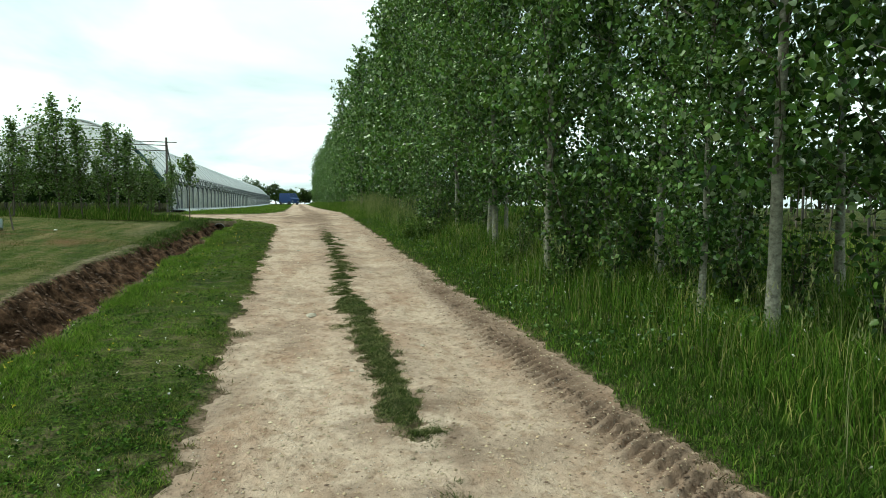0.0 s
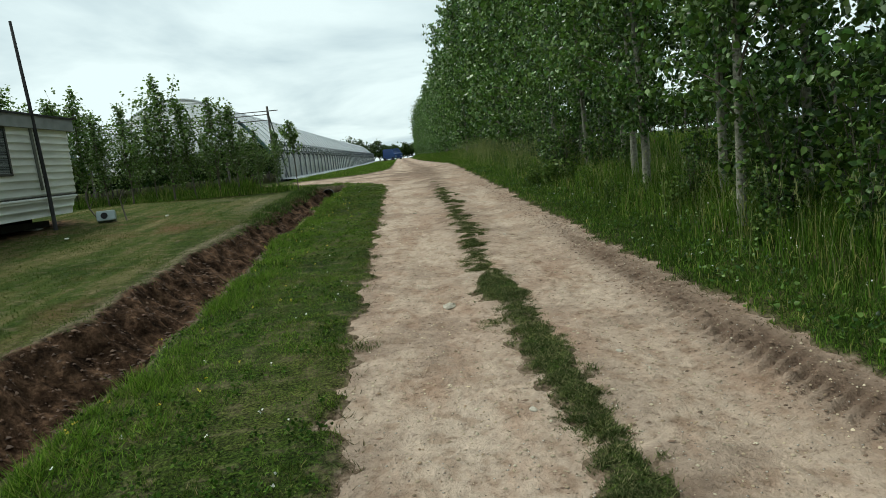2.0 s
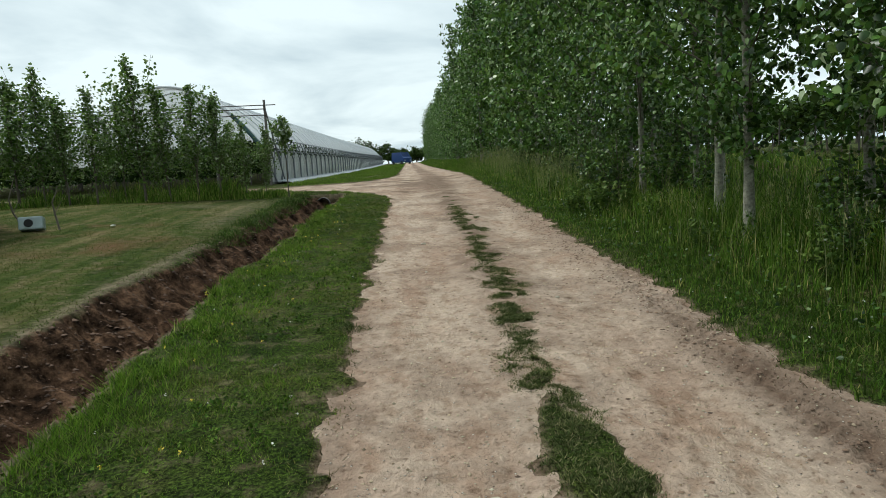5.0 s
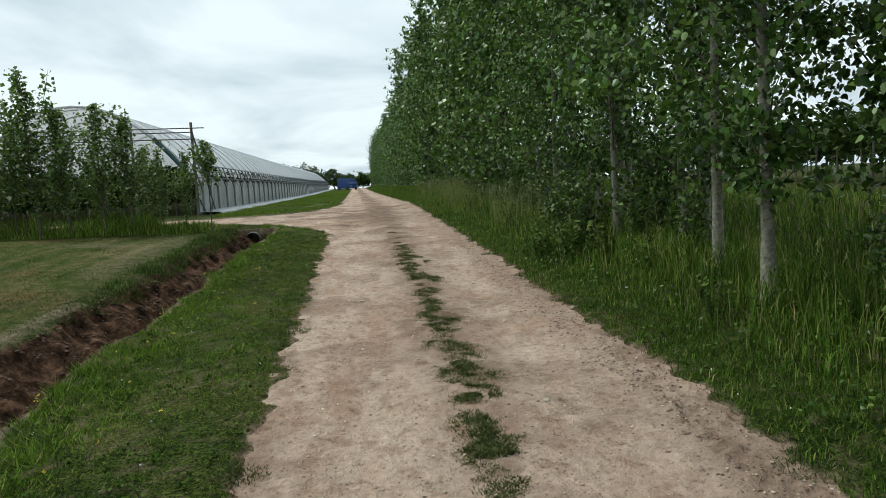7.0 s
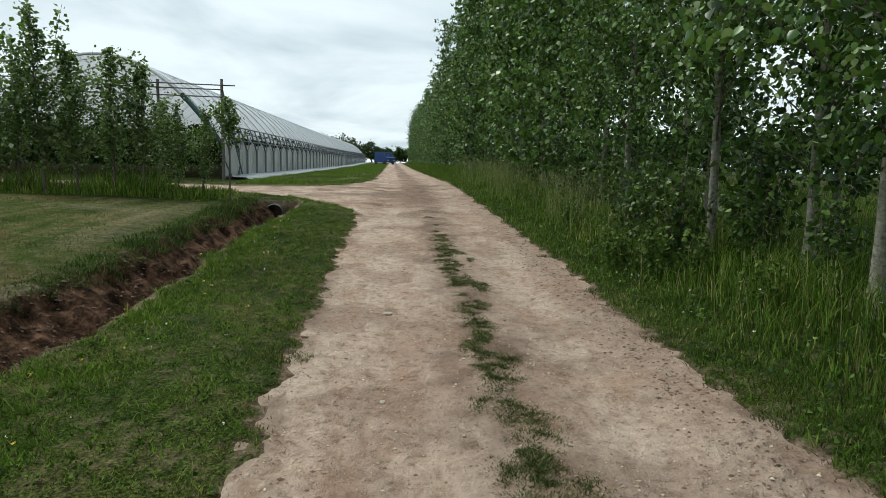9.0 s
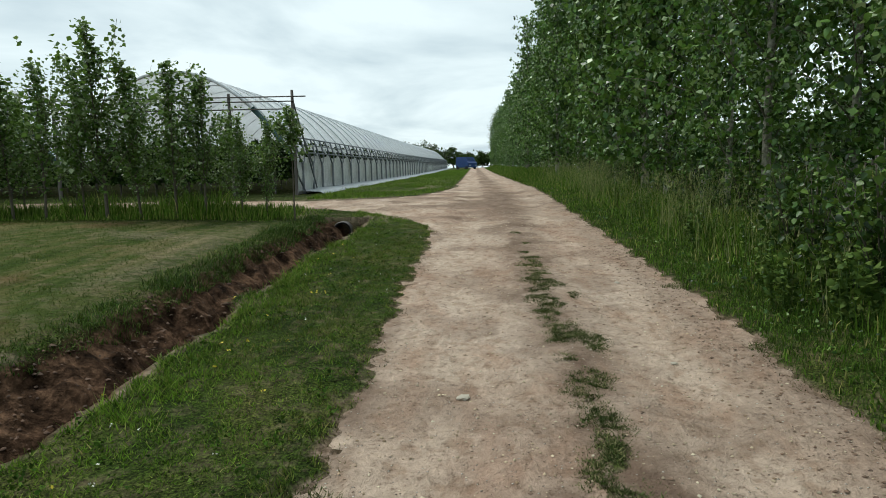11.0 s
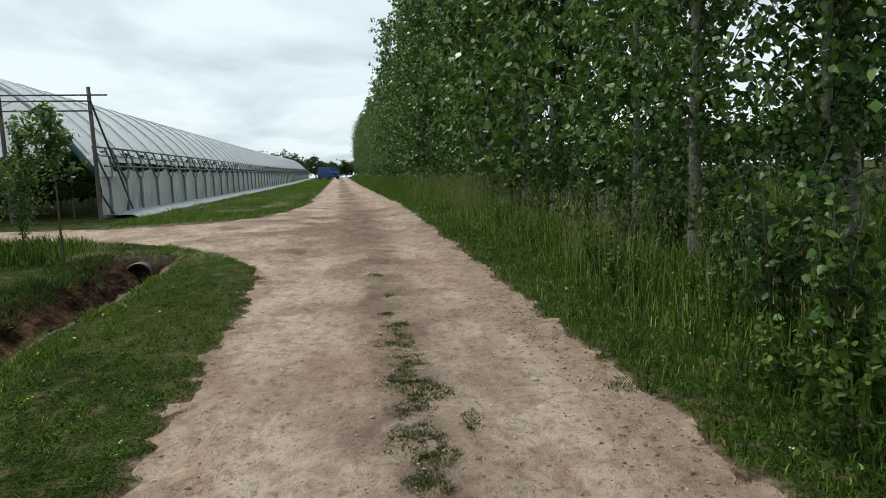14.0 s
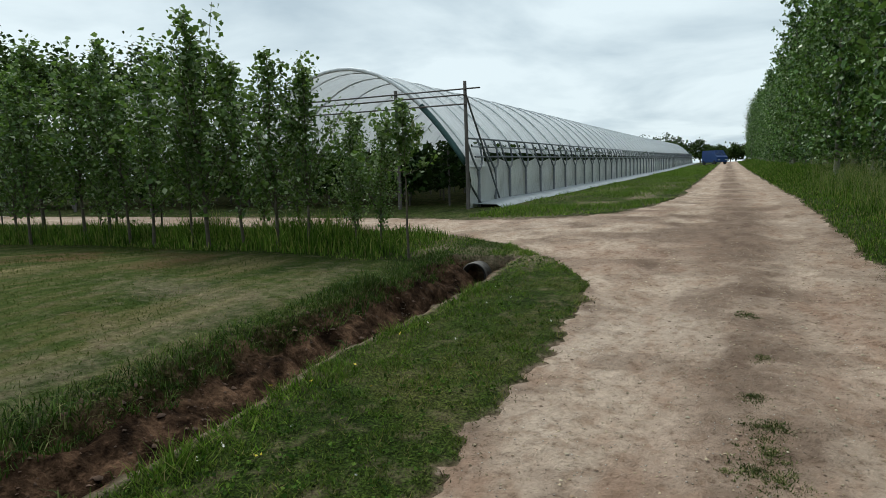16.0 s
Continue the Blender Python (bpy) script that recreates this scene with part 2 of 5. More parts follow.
def tex(n, l, kind, scale, detail=3.0, rough=0.55, stretch=(1, 1, 1), coord="Object"):
    tc = n.new("ShaderNodeTexCoord")
    mp = n.new("ShaderNodeMapping")
    mp.inputs["Scale"].default_value = stretch
    l.new(tc.outputs[coord], mp.inputs[0])
    t = n.new(kind)
    t.inputs["Scale"].default_value = scale
    if kind == "ShaderNodeTexNoise":
        t.inputs["Detail"].default_value = detail
        t.inputs["Roughness"].default_value = rough
    l.new(mp.outputs[0], t.inputs["Vector"])
    return t


def ramp(n, l, source, stops):
    r = n.new("ShaderNodeValToRGB")
    e = r.color_ramp.elements
    while len(e) < len(stops):
        e.new(0.5)
    for k, (pos, col) in enumerate(stops):
        e[k].position, e[k].color = pos, (*col, 1)
    l.new(source, r.inputs[0])
    return r.outputs[0]


def mix(n, l, fac, a, b, how="MIX"):
    m = n.new("ShaderNodeMixRGB")
    m.blend_type = how
    for value, socket in ((fac, "Fac"), (a, "Color1"), (b, "Color2")):
        if isinstance(value, (int, float)):
            m.inputs[socket].default_value = value
        elif isinstance(value, tuple):
            m.inputs[socket].default_value = (*value, 1)
        else:
            l.new(value, m.inputs[socket])
    return m.outputs[0]


def calc(n, l, op, a, b=0.0, clamp=False):
    m = n.new("ShaderNodeMath")
    m.operation, m.use_clamp = op, clamp
    for value, socket in ((a, 0), (b, 1)):
        if isinstance(value, (int, float)):
            m.inputs[socket].default_value = value
        else:
            l.new(value, m.inputs[socket])
    return m.outputs[0]


def bump(n, l, bsdf, source, strength, distance):
    b = n.new("ShaderNodeBump")
    b.inputs["Strength"].default_value, b.inputs["Distance"].default_value = strength, distance
    l.new(source, b.inputs["Height"])
    l.new(b.outputs[0], bsdf.inputs["Normal"])


def plain(name, colour, rough=0.6, metal=0.0, spread=0.25, grain=8.0, relief=0.1, stretch=(1, 1, 1)):
    """Paint, metal or plastic with slight dirt and grain."""
    m, n, l, b = material(name)
    a = tex(n, l, "ShaderNodeTexNoise", grain, 5, 0.6, stretch)
    lo, hi = tuple(c * (1 - spread) for c in colour), tuple(min(1, c * (1 + spread * 0.6)) for c in colour)
    l.new(ramp(n, l, a.outputs["Fac"], [(0.3, lo), (0.7, hi)]), b.inputs["Base Color"])
    b.inputs["Roughness"].default_value, b.inputs["Metallic"].default_value = rough, metal
    if relief:
        bump(n, l, b, a.outputs["Fac"], relief, 0.01)
    return m


def foliage(name, stops, rough=0.5, through=0.3, tint=(0.16, 0.26, 0.04), gloss=0.06):
    """Leaf or blade: colour drawn for each island, some light let through."""
    m, n, l, b = material(name)
    g = n.new("ShaderNodeNewGeometry")
    col = ramp(n, l, g.outputs["Random Per Island"], stops)
    patch = tex(n, l, "ShaderNodeTexNoise", 0.9, 3)
    col = mix(n, l, 0.75, col, ramp(n, l, patch.outputs["Fac"], [(0.3, (0.58, 0.62, 0.56)), (0.7, (1.25, 1.2, 1.05))]), "MULTIPLY")
    tuft = tex(n, l, "ShaderNodeTexNoise", 6.5, 2)
    col = mix(n, l, 0.75, col, ramp(n, l, tuft.outputs["Fac"], [(0.34, (0.66, 0.68, 0.66)), (0.66, (1.28, 1.26, 1.18))]), "MULTIPLY")
    l.new(col, b.inputs["Base Color"])
    b.inputs["Roughness"].default_value = rough
    b.inputs["Specular IOR Level"].default_value = gloss
    tr = n.new("ShaderNodeBsdfTranslucent")
    l.new(mix(n, l, 0.6, col, tint), tr.inputs["Color"])
    ms = n.new("ShaderNodeMixShader")
    ms.inputs[0].default_value = through
    l.new(b.outputs[0], ms.inputs[1])
    l.new(tr.outputs[0], ms.inputs[2])
    l.new(ms.outputs[0], n["Material Output"].inputs["Surface"])
    return m


# wide dark-to-pale spread puts leaf shade and highlights into the poplar colour
M_LEAF = foliage("poplar_leaf", [(0.0, (0.008, 0.024, 0.005)), (0.36, (0.034, 0.094, 0.017)), (0.66, (0.110, 0.230, 0.046)), (0.87, (0.21, 0.33, 0.11)), (1.0, (0.42, 0.51, 0.35))], 0.34, 0.20, gloss=0.24)
M_YOUNG = foliage("young_leaf", [(0.0, (0.016, 0.040, 0.010)), (0.32, (0.060, 0.130, 0.026)), (0.62, (0.130, 0.225, 0.050)), (0.86, (0.22, 0.30, 0.14)), (1.0, (0.46, 0.53, 0.38))], 0.40, 0.35, gloss=0.3)
M_BUSH = foliage("shoot_leaf", [(0.0, (0.006, 0.020, 0.004)), (0.55, (0.044, 0.108, 0.017)), (1.0, (0.15, 0.24, 0.055))], 0.42, 0.15, gloss=0.25)
# crop green taken very dark, with the shade under the film in it
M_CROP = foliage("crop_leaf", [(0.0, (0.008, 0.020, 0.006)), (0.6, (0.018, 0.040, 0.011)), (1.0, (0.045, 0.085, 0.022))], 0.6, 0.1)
M_WOODS = foliage("wood_leaf", [(0.0, (0.012, 0.026, 0.007)), (0.6, (0.036, 0.068, 0.018)), (1.0, (0.08, 0.125, 0.035))], 0.7, 0.1)
M_TURF = foliage("turf_blade", [(0.0, (0.012, 0.030, 0.004)), (0.36, (0.090, 0.198, 0.017)), (0.78, (0.200, 0.330, 0.040)), (0.95, (0.26, 0.31, 0.08)), (1.0, (0.36, 0.33, 0.14))], 0.6, 0.2)
M_SERE = foliage("dry_turf_blade", [(0.0, (0.020, 0.028, 0.007)), (0.42, (0.094, 0.155, 0.025)), (0.75, (0.180, 0.230, 0.052)), (0.93, (0.25, 0.20, 0.09)), (1.0, (0.36, 0.30, 0.16))], 0.7, 0.15)
M_DEAD = foliage("dead_blade", [(0.0, (0.030, 0.022, 0.013)), (0.5, (0.095, 0.075, 0.042)), (0.8, (0.120, 0.125, 0.048)), (1.0, (0.26, 0.20, 0.13))], 0.8, 0.1)
M_TALL = foliage("tall_blade", [(0.0, (0.008, 0.024, 0.003)), (0.12, (0.018, 0.044, 0.006)), (0.44, (0.070, 0.154, 0.017)), (0.78, (0.158, 0.275, 0.042)), (0.92, (0.29, 0.31, 0.09)), (1.0, (0.44, 0.38, 0.17))], 0.55, 0.25)
M_DROOP = foliage("drooping_blade", [(0.0, (0.010, 0.028, 0.006)), (0.5, (0.052, 0.108, 0.018)), (0.86, (0.120, 0.175, 0.042)), (1.0, (0.27, 0.25, 0.13))], 0.6, 0.1)
M_STRIP = foliage("worn_blade", [(0.0, (0.028, 0.044, 0.014)), (0.45, (0.084, 0.108, 0.042)), (0.78, (0.165, 0.172, 0.080)), (1.0, (0.30, 0.26, 0.16))], 0.7, 0.12)
M_HAY = foliage("mown_blade", [(0.0, (0.036, 0.058, 0.012)), (0.5, (0.056, 0.080, 0.018)), (0.8, (0.10, 0.104, 0.038)), (1.0, (0.22, 0.19, 0.09))], 0.7, 0.2)
M_EDGE = foliage("edge_blade", [(0.0, (0.010, 0.026, 0.005)), (0.5, (0.054, 0.122, 0.017)), (0.85, (0.125, 0.215, 0.036)), (1.0, (0.23, 0.22, 0.09))], 0.65, 0.12)
M_ROSETTE = foliage("rosette_leaf", [(0.0, (0.012, 0.030, 0.006)), (0.6, (0.048, 0.105, 0.016)), (1.0, (0.120, 0.190, 0.035))], 0.7, 0.1, gloss=0.04)
M_SEED = foliage("seed_head", [(0.0, (0.16, 0.19, 0.08)), (1.0, (0.36, 0.35, 0.20))], 0.8, 0.3)
M_PETAL = plain("petal", (0.75, 0.74, 0.68), 0.7, 0, 0.15, 30, 0)

# bark: pale grey with dark bands
M_BARK, n, l, b = material("poplar_bark")
a1 = tex(n, l, "ShaderNodeTexNoise", 16, 6, 0.7, (1, 1, 1.3))
a2 = tex(n, l, "ShaderNodeTexNoise", 1.3, 3, 0.5)
col = ramp(n, l, a1.outputs["Fac"], [(0.32, (0.080, 0.074, 0.056)), (0.44, (0.20, 0.192, 0.148)), (0.66, (0.38, 0.37, 0.295))])
l.new(mix(n, l, 0.6, col, ramp(n, l, a2.outputs["Fac"], [(0.35, (0.55, 0.58, 0.48)), (0.65, (1, 1, 1))]), "MULTIPLY"), b.inputs["Base Color"])
b.inputs["Roughness"].default_value = 0.85
bump(n, l, b, a1.outputs["Fac"], 0.6, 0.02)
M_TWIG = plain("twig_bark", (0.10, 0.085, 0.06), 0.85, 0, 0.4, 20, 0.3)

# dirt track: compacted sandy soil with pebbles, redder where it is loose
M_ROAD, n, l, b = material("sandy_track")
r1 = tex(n, l, "ShaderNodeTexNoise", 0.55, 4, 0.6, (1, 0.55, 1))
r2 = tex(n, l, "ShaderNodeTexNoise", 16, 6, 0.75)
r3 = tex(n, l, "ShaderNodeTexVoronoi", 26)
r4 = tex(n, l, "ShaderNodeTexNoise", 70, 3, 0.6)
r5 = tex(n, l, "ShaderNodeTexNoise", 2.6, 4, 0.65, (1, 0.5, 1))
col = ramp(n, l, r1.outputs["Fac"], [(0.30, (0.36, 0.258, 0.198)), (0.50, (0.44, 0.345, 0.272)), (0.72, (0.50, 0.405, 0.33))])
col = mix(n, l, 0.8, col, ramp(n, l, r5.outputs["Fac"], [(0.34, (0.78, 0.66, 0.59)), (0.50, (1.02, 1.0, 0.98)), (0.70, (1.18, 1.18, 1.18))]), "MULTIPLY")
col = mix(n, l, 0.85, col, ramp(n, l, r2.outputs["Fac"], [(0.34, (0.48, 0.43, 0.40)), (0.43, (0.95, 0.95, 0.95)), (0.66, (1.25, 1.25, 1.25))]), "MULTIPLY")
r6 = tex(n, l, "ShaderNodeTexNoise", 8, 4, 0.62, (1, 0.8, 1))
col = mix(n, l, 0.75, col, ramp(n, l, r6.outputs["Fac"], [(0.36, (0.70, 0.63, 0.57)), (0.47, (0.98, 0.97, 0.96)), (0.64, (1.14, 1.13, 1.12))]), "MULTIPLY")
loose = n.new("ShaderNodeAttribute")
loose.attribute_name = "loose"
soft_bits = calc(n, l, "MULTIPLY", loose.outputs["Fac"], ramp(n, l, r5.outputs["Fac"], [(0.35, (0.55, 0.55, 0.55)), (0.6, (1, 1, 1))]))
col = mix(n, l, soft_bits, col, mix(n, l, r2.outputs["Fac"], (0.070, 0.044, 0.031), (0.27, 0.182, 0.130)))
stones = ramp(n, l, r3.outputs["Distance"], [(0.10, (1, 1, 1)), (0.19, (0, 0, 0))])
few = ramp(n, l, r3.outputs["Color"], [(0.42, (0, 0, 0)), (0.52, (1, 1, 1))])
fac = calc(n, l, "MULTIPLY", stones, few)
shade = ramp(n, l, r4.outputs["Fac"], [(0.42, (0.17, 0.12, 0.09)), (0.56, (0.72, 0.66, 0.58))])
l.new(mix(n, l, fac, col, shade), b.inputs["Base Color"])
b.inputs["Roughness"].default_value = 0.95
b.inputs["Specular IOR Level"].default_value = 0.2
high = calc(n, l, "ADD", calc(n, l, "ADD", calc(n, l, "MULTIPLY", r6.outputs["Fac"], 1.1), calc(n, l, "MULTIPLY", r2.outputs["Fac"], 0.8)), calc(n, l, "ADD", calc(n, l, "MULTIPLY", fac, 0.5), calc(n, l, "MULTIPLY", r4.outputs["Fac"], 0.15)))
bump(n, l, b, high, 1.0, 0.04)

# the ground sheet: turf, mown lawn with straw, ditch soil, told apart by fields stored on the mesh
M_GROUND, n, l, b = material("grass_and_soil")


def field(label):
    at = n.new("ShaderNodeAttribute")
    at.attribute_name = label
    return at.outputs["Fac"]


g1 = tex(n, l, "ShaderNodeTexNoise", 1.1, 5, 0.6)
g2 = tex(n, l, "ShaderNodeTexNoise", 14, 5, 0.7)
g3 = tex(n, l, "ShaderNodeTexNoise", 1.5, 5, 0.62, (1.5, 0.22, 1))
g4 = tex(n, l, "ShaderNodeTexNoise", 5, 5, 0.7)
g5 = tex(n, l, "ShaderNodeTexNoise", 0.42, 3, 0.5)
# turf base darker than the blades: shade between them put into its colour
turf = ramp(n, l, g1.outputs["Fac"], [(0.3, (0.016, 0.030, 0.006)), (0.5, (0.036, 0.056, 0.012)), (0.7, (0.074, 0.078, 0.027))])
g6 = tex(n, l, "ShaderNodeTexNoise", 55, 3, 0.6)
turf = mix(n, l, 0.9, turf, ramp(n, l, g2.outputs["Fac"], [(0.3, (0.45, 0.45, 0.42)), (0.55, (1, 1, 1)), (0.75, (1.35, 1.3, 1.15))]), "MULTIPLY")
turf = mix(n, l, 1.0, turf, ramp(n, l, g6.outputs["Fac"], [(0.38, (0.35, 0.35, 0.35)), (0.52, (1.1, 1.1, 1.0)), (0.66, (2.2, 2.2, 1.7))]), "MULTIPLY")
lawn = ramp(n, l, g3.outputs["Fac"], [(0.38, (0.032, 0.056, 0.010)), (0.48, (0.062, 0.086, 0.019)), (0.58, (0.112, 0.108, 0.040)), (0.74, (0.22, 0.185, 0.09))])
lawn = mix(n, l, 0.7, lawn, ramp(n, l, g2.outputs["Fac"], [(0.3, (0.55, 0.55, 0.5)), (0.55, (1, 1, 1)), (0.75, (1.2, 1.2, 1.1))]), "MULTIPLY")
bare = ramp(n, l, g5.outputs["Fac"], [(0.56, (0, 0, 0)), (0.66, (1, 1, 1))])
lawn = mix(n, l, calc(n, l, "MULTIPLY", bare, 0.8), lawn, (0.15, 0.080, 0.044))
# brown soil; the near-black stop paints crevice shade where g4 bumps low
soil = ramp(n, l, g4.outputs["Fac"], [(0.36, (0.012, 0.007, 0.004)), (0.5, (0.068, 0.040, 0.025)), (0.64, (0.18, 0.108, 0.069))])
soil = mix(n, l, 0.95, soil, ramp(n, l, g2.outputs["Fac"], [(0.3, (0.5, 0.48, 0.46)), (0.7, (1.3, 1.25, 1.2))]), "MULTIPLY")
dry = ramp(n, l, g2.outputs["Fac"], [(0.3, (0.12, 0.090, 0.062)), (0.7, (0.36, 0.29, 0.21))])
col = mix(n, l, calc(n, l, "ADD", field("lawn"), calc(n, l, "MULTIPLY", calc(n, l, "SUBTRACT", g4.outputs["Fac"], 0.5), 0.8), True), turf, lawn)
fringe = calc(n, l, "ADD", field("fringe"), calc(n, l, "MULTIPLY", calc(n, l, "SUBTRACT", g4.outputs["Fac"], 0.5), 1.6), True)
col = mix(n, l, fringe, col, dry)
rim = calc(n, l, "ADD", field("edge"), calc(n, l, "MULTIPLY", calc(n, l, "SUBTRACT", g2.outputs["Fac"], 0.5), 1.5), True)
col = mix(n, l, calc(n, l, "MULTIPLY", rim, field("edge"), True), col, ramp(n, l, g2.outputs["Fac"], [(0.35, (0.085, 0.058, 0.038)), (0.5, (0.19, 0.135, 0.098)), (0.7, (0.36, 0.275, 0.215))]))
earth_fac = calc(n, l, "ADD", field("soil"), calc(n, l, "MULTIPLY", calc(n, l, "SUBTRACT", g4.outputs["Fac"], 0.5), 0.9), True)
col = mix(n, l, earth_fac, col, soil)
l.new(col, b.inputs["Base Color"])
b.inputs["Roughness"].default_value = 0.95
b.inputs["Specular IOR Level"].default_value = 0.05
bump(n, l, b, calc(n, l, "ADD", g2.outputs["Fac"], calc(n, l, "MULTIPLY", g4.outputs["Fac"], 1.5)), 0.9, 0.05)

# polythene: milky film, part clear
def film(name, clear, colour, glow):
    m, n, l, b = material(name)
    w = tex(n, l, "ShaderNodeTexNoise", 1.2, 4, 0.6, (1, 2.5, 1))
    l.new(ramp(n, l, w.outputs["Fac"], [(0.3, tuple(c * 0.82 for c in colour)), (0.7, colour)]), b.inputs["Base Color"])
    b.inputs["Roughness"].default_value = 0.16
    bump(n, l, b, w.outputs["Fac"], 0.6, 0.10)
    tl = n.new("ShaderNodeBsdfTranslucent")
    tl.inputs["Color"].default_value = (*colour, 1)
    tp = n.new("ShaderNodeBsdfTransparent")
    tp.inputs["Color"].default_value = (0.93, 0.96, 0.97, 1)
    m1, m2 = n.new("ShaderNodeMixShader"), n.new("ShaderNodeMixShader")
    m1.inputs[0].default_value = glow
    l.new(b.outputs[0], m1.inputs[1])
    l.new(tl.outputs[0], m1.inputs[2])
    l.new(calc(n, l, "ADD", calc(n, l, "MULTIPLY", calc(n, l, "SUBTRACT", w.outputs["Fac"], 0.5), 0.5), clear, True), m2.inputs[0])
    l.new(m1.outputs[0], m2.inputs[1])
    l.new(tp.outputs[0], m2.inputs[2])
    l.new(m2.outputs[0], n["Material Output"].inputs["Surface"])
    return m


M_FILM = film("polythene_roof", 0.20, (0.96, 0.98, 0.99), 0.22)
M_SKIRT = film("polythene_skirt", 0.14, (0.96, 0.98, 0.99), 0.10)
M_STEEL = plain("galvanised_steel", (0.12, 0.135, 0.15), 0.5, 0.0, 0.3, 12, 0.05)
M_HOOP = plain("film_wrapped_hoop", (0.62, 0.65, 0.67), 0.45, 0, 0.2, 6, 0.05)
M_POST = plain("weathered_post", (0.085, 0.075, 0.065), 0.8, 0, 0.4, 14, 0.3, (1, 1, 0.2))
M_TEAL = plain("teal_wrap", (0.03, 0.085, 0.085), 0.55, 0, 0.3, 10, 0.1)
M_GUTTER = plain("ground_cover_sheet", (0.34, 0.37, 0.39), 0.6, 0, 0.35, 3, 0.2)
M_PIPE = plain("black_pipe", (0.13, 0.12, 0.11), 0.55, 0, 0.3, 8, 0.1)
M_PIPE_IN = plain("pipe_lining", (0.012, 0.011, 0.010), 0.7, 0, 0.3, 8, 0.1)
M_SIDING = plain("cream_siding", (0.80, 0.83, 0.81), 0.5, 0, 0.22, 1.4, 0.05, (1, 0.5, 3))
M_FASCIA = plain("grey_fascia", (0.21, 0.225, 0.22), 0.6, 0, 0.25, 3, 0.05)
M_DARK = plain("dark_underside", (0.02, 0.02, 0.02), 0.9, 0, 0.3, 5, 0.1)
M_FRAME = plain("window_frame_dark", (0.04, 0.038, 0.035), 0.5, 0, 0.2, 8, 0.02)
M_BLIND = plain("blind_slat", (0.34, 0.36, 0.37), 0.6, 0, 0.2, 8, 0.0)
M_TYRE = plain("tyre_rubber", (0.025, 0.025, 0.025), 0.85, 0, 0.3, 10, 0.2)
M_BLOCK = plain("concrete_block", (0.28, 0.27, 0.25), 0.9, 0, 0.3, 9, 0.3)
M_BLUE = plain("blue_paint", (0.006, 0.042, 0.17), 0.35, 0, 0.2, 3, 0.02)
M_WHITE = plain("white_plastic", (0.33, 0.40, 0.40), 0.5, 0, 0.15, 6, 0.02)
M_STONE = plain("pale_stone", (0.46, 0.41, 0.33), 0.9, 0, 0.3, 12, 0.4)
M_GLASS, n, l, b = material("window_glass")
b.inputs["Base Color"].default_value = (0.06, 0.075, 0.08, 1)
b.inputs["Roughness"].default_value = 0.06
b.inputs["Alpha"].default_value = 0.28


# ---- ground and track ----
def grid(xs, ys, zf):
    X, Y = np.meshgrid(xs, ys)
    V = np.stack([X.ravel(), Y.ravel(), zf(X, Y).ravel()], 1)
    nx, ny = len(xs), len(ys)
    i, j = np.meshgrid(np.arange(ny - 1), np.arange(nx - 1), indexing="ij")
    a = i * nx + j
    return V, np.stack([a, a + 1, a + nx + 1, a + nx], -1).reshape(-1, 4)


gx = np.unique(np.round(np.concatenate([np.geomspace(4.6, 1500, 40), np.concatenate([np.arange(-4.2, -0.3, 0.06), np.arange(-0.3, 0.3, 0.15), np.arange(0.3, 1.35, 0.06), np.arange(1.35, 2.0, 0.15), np.arange(2.0, 2.8, 0.06), np.arange(2.8, 4.6, 0.12)]), -np.geomspace(4.2, 1500, 46)]), 4))
gy = np.unique(np.round(np.concatenate([-np.geomspace(2, 350, 14), np.arange(-2, 2.4, 0.4), np.arange(2.4, 25.5, 0.065), np.arange(25.5, 36, 0.16), np.geomspace(36, 1400, 70)]), 4))
V, F = grid(gx, gy, ground_z)
ground = new("ground", mesh_np("ground", V, F, M_GROUND, True))
tagged(ground, "grassy farm ground with mown lawn and open ditch", "ground", kind="structure")
x, y = V[:, 0], V[:, 1]
inside = ditch_field(x, y)
lawn_mask = smooth(-x, 3.3, 4.3) * (1 - smooth(y, 22.6, 23.6)) * smooth(x, -40, -30)
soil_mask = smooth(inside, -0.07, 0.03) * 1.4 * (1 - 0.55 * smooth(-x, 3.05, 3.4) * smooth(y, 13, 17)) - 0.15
van_soil = smooth(-x, 6.9, 7.5) * smooth(x, -11.5, -10.5) * smooth(y, 5, 6) * (1 - smooth(y, 16.3, 17.2)) * 1.2
tunnel_soil = smooth(-x, 6.6, 7.4) * smooth(y, 31.6, 32.4) * smooth(200 - y, 40, 60) * (x > -50) * 0.2
bed_soil = smooth(0.9 - abs(x - 11.2), 0, 0.5) * 0.6 + smooth(0.7 - abs(x - 17), 0, 0.5) * 0.5
fringe_mask = np.exp(-((inside + 0.03) / 0.05) ** 2) * (x > ditch_centre(y)) * (y < 24) * smooth(y, 4, 8) * (0.35 + 0.35 * smooth(y, 14, 18) + 0.75 * vnoise(x, y, 0.5, 48)) + np.exp(-((x - (ditch_centre(y) - 0.72)) / 0.15) ** 2) * (y < 15) * 0.6
edge_mask = smooth(np.minimum(road_field(x, y), -strip_field(x, y)) + ragged_edge(x, y), -0.085, 0.0)
fringe_mask = fringe_mask + 0.28 * np.exp(-((x + 4.1 + 0.25 * (y - 20) * 0.3) / 0.5) ** 2) * smooth(y, 14, 18) * (1 - smooth(y, 22.6, 23.2)) * (0.3 + vnoise(x * 2, y * 0.4, 0.6, 86))
fringe_mask = fringe_mask + 0.45 * np.exp(-((x + 5.35) / 0.9) ** 2 - ((y - 20.6) / 0.55) ** 2)
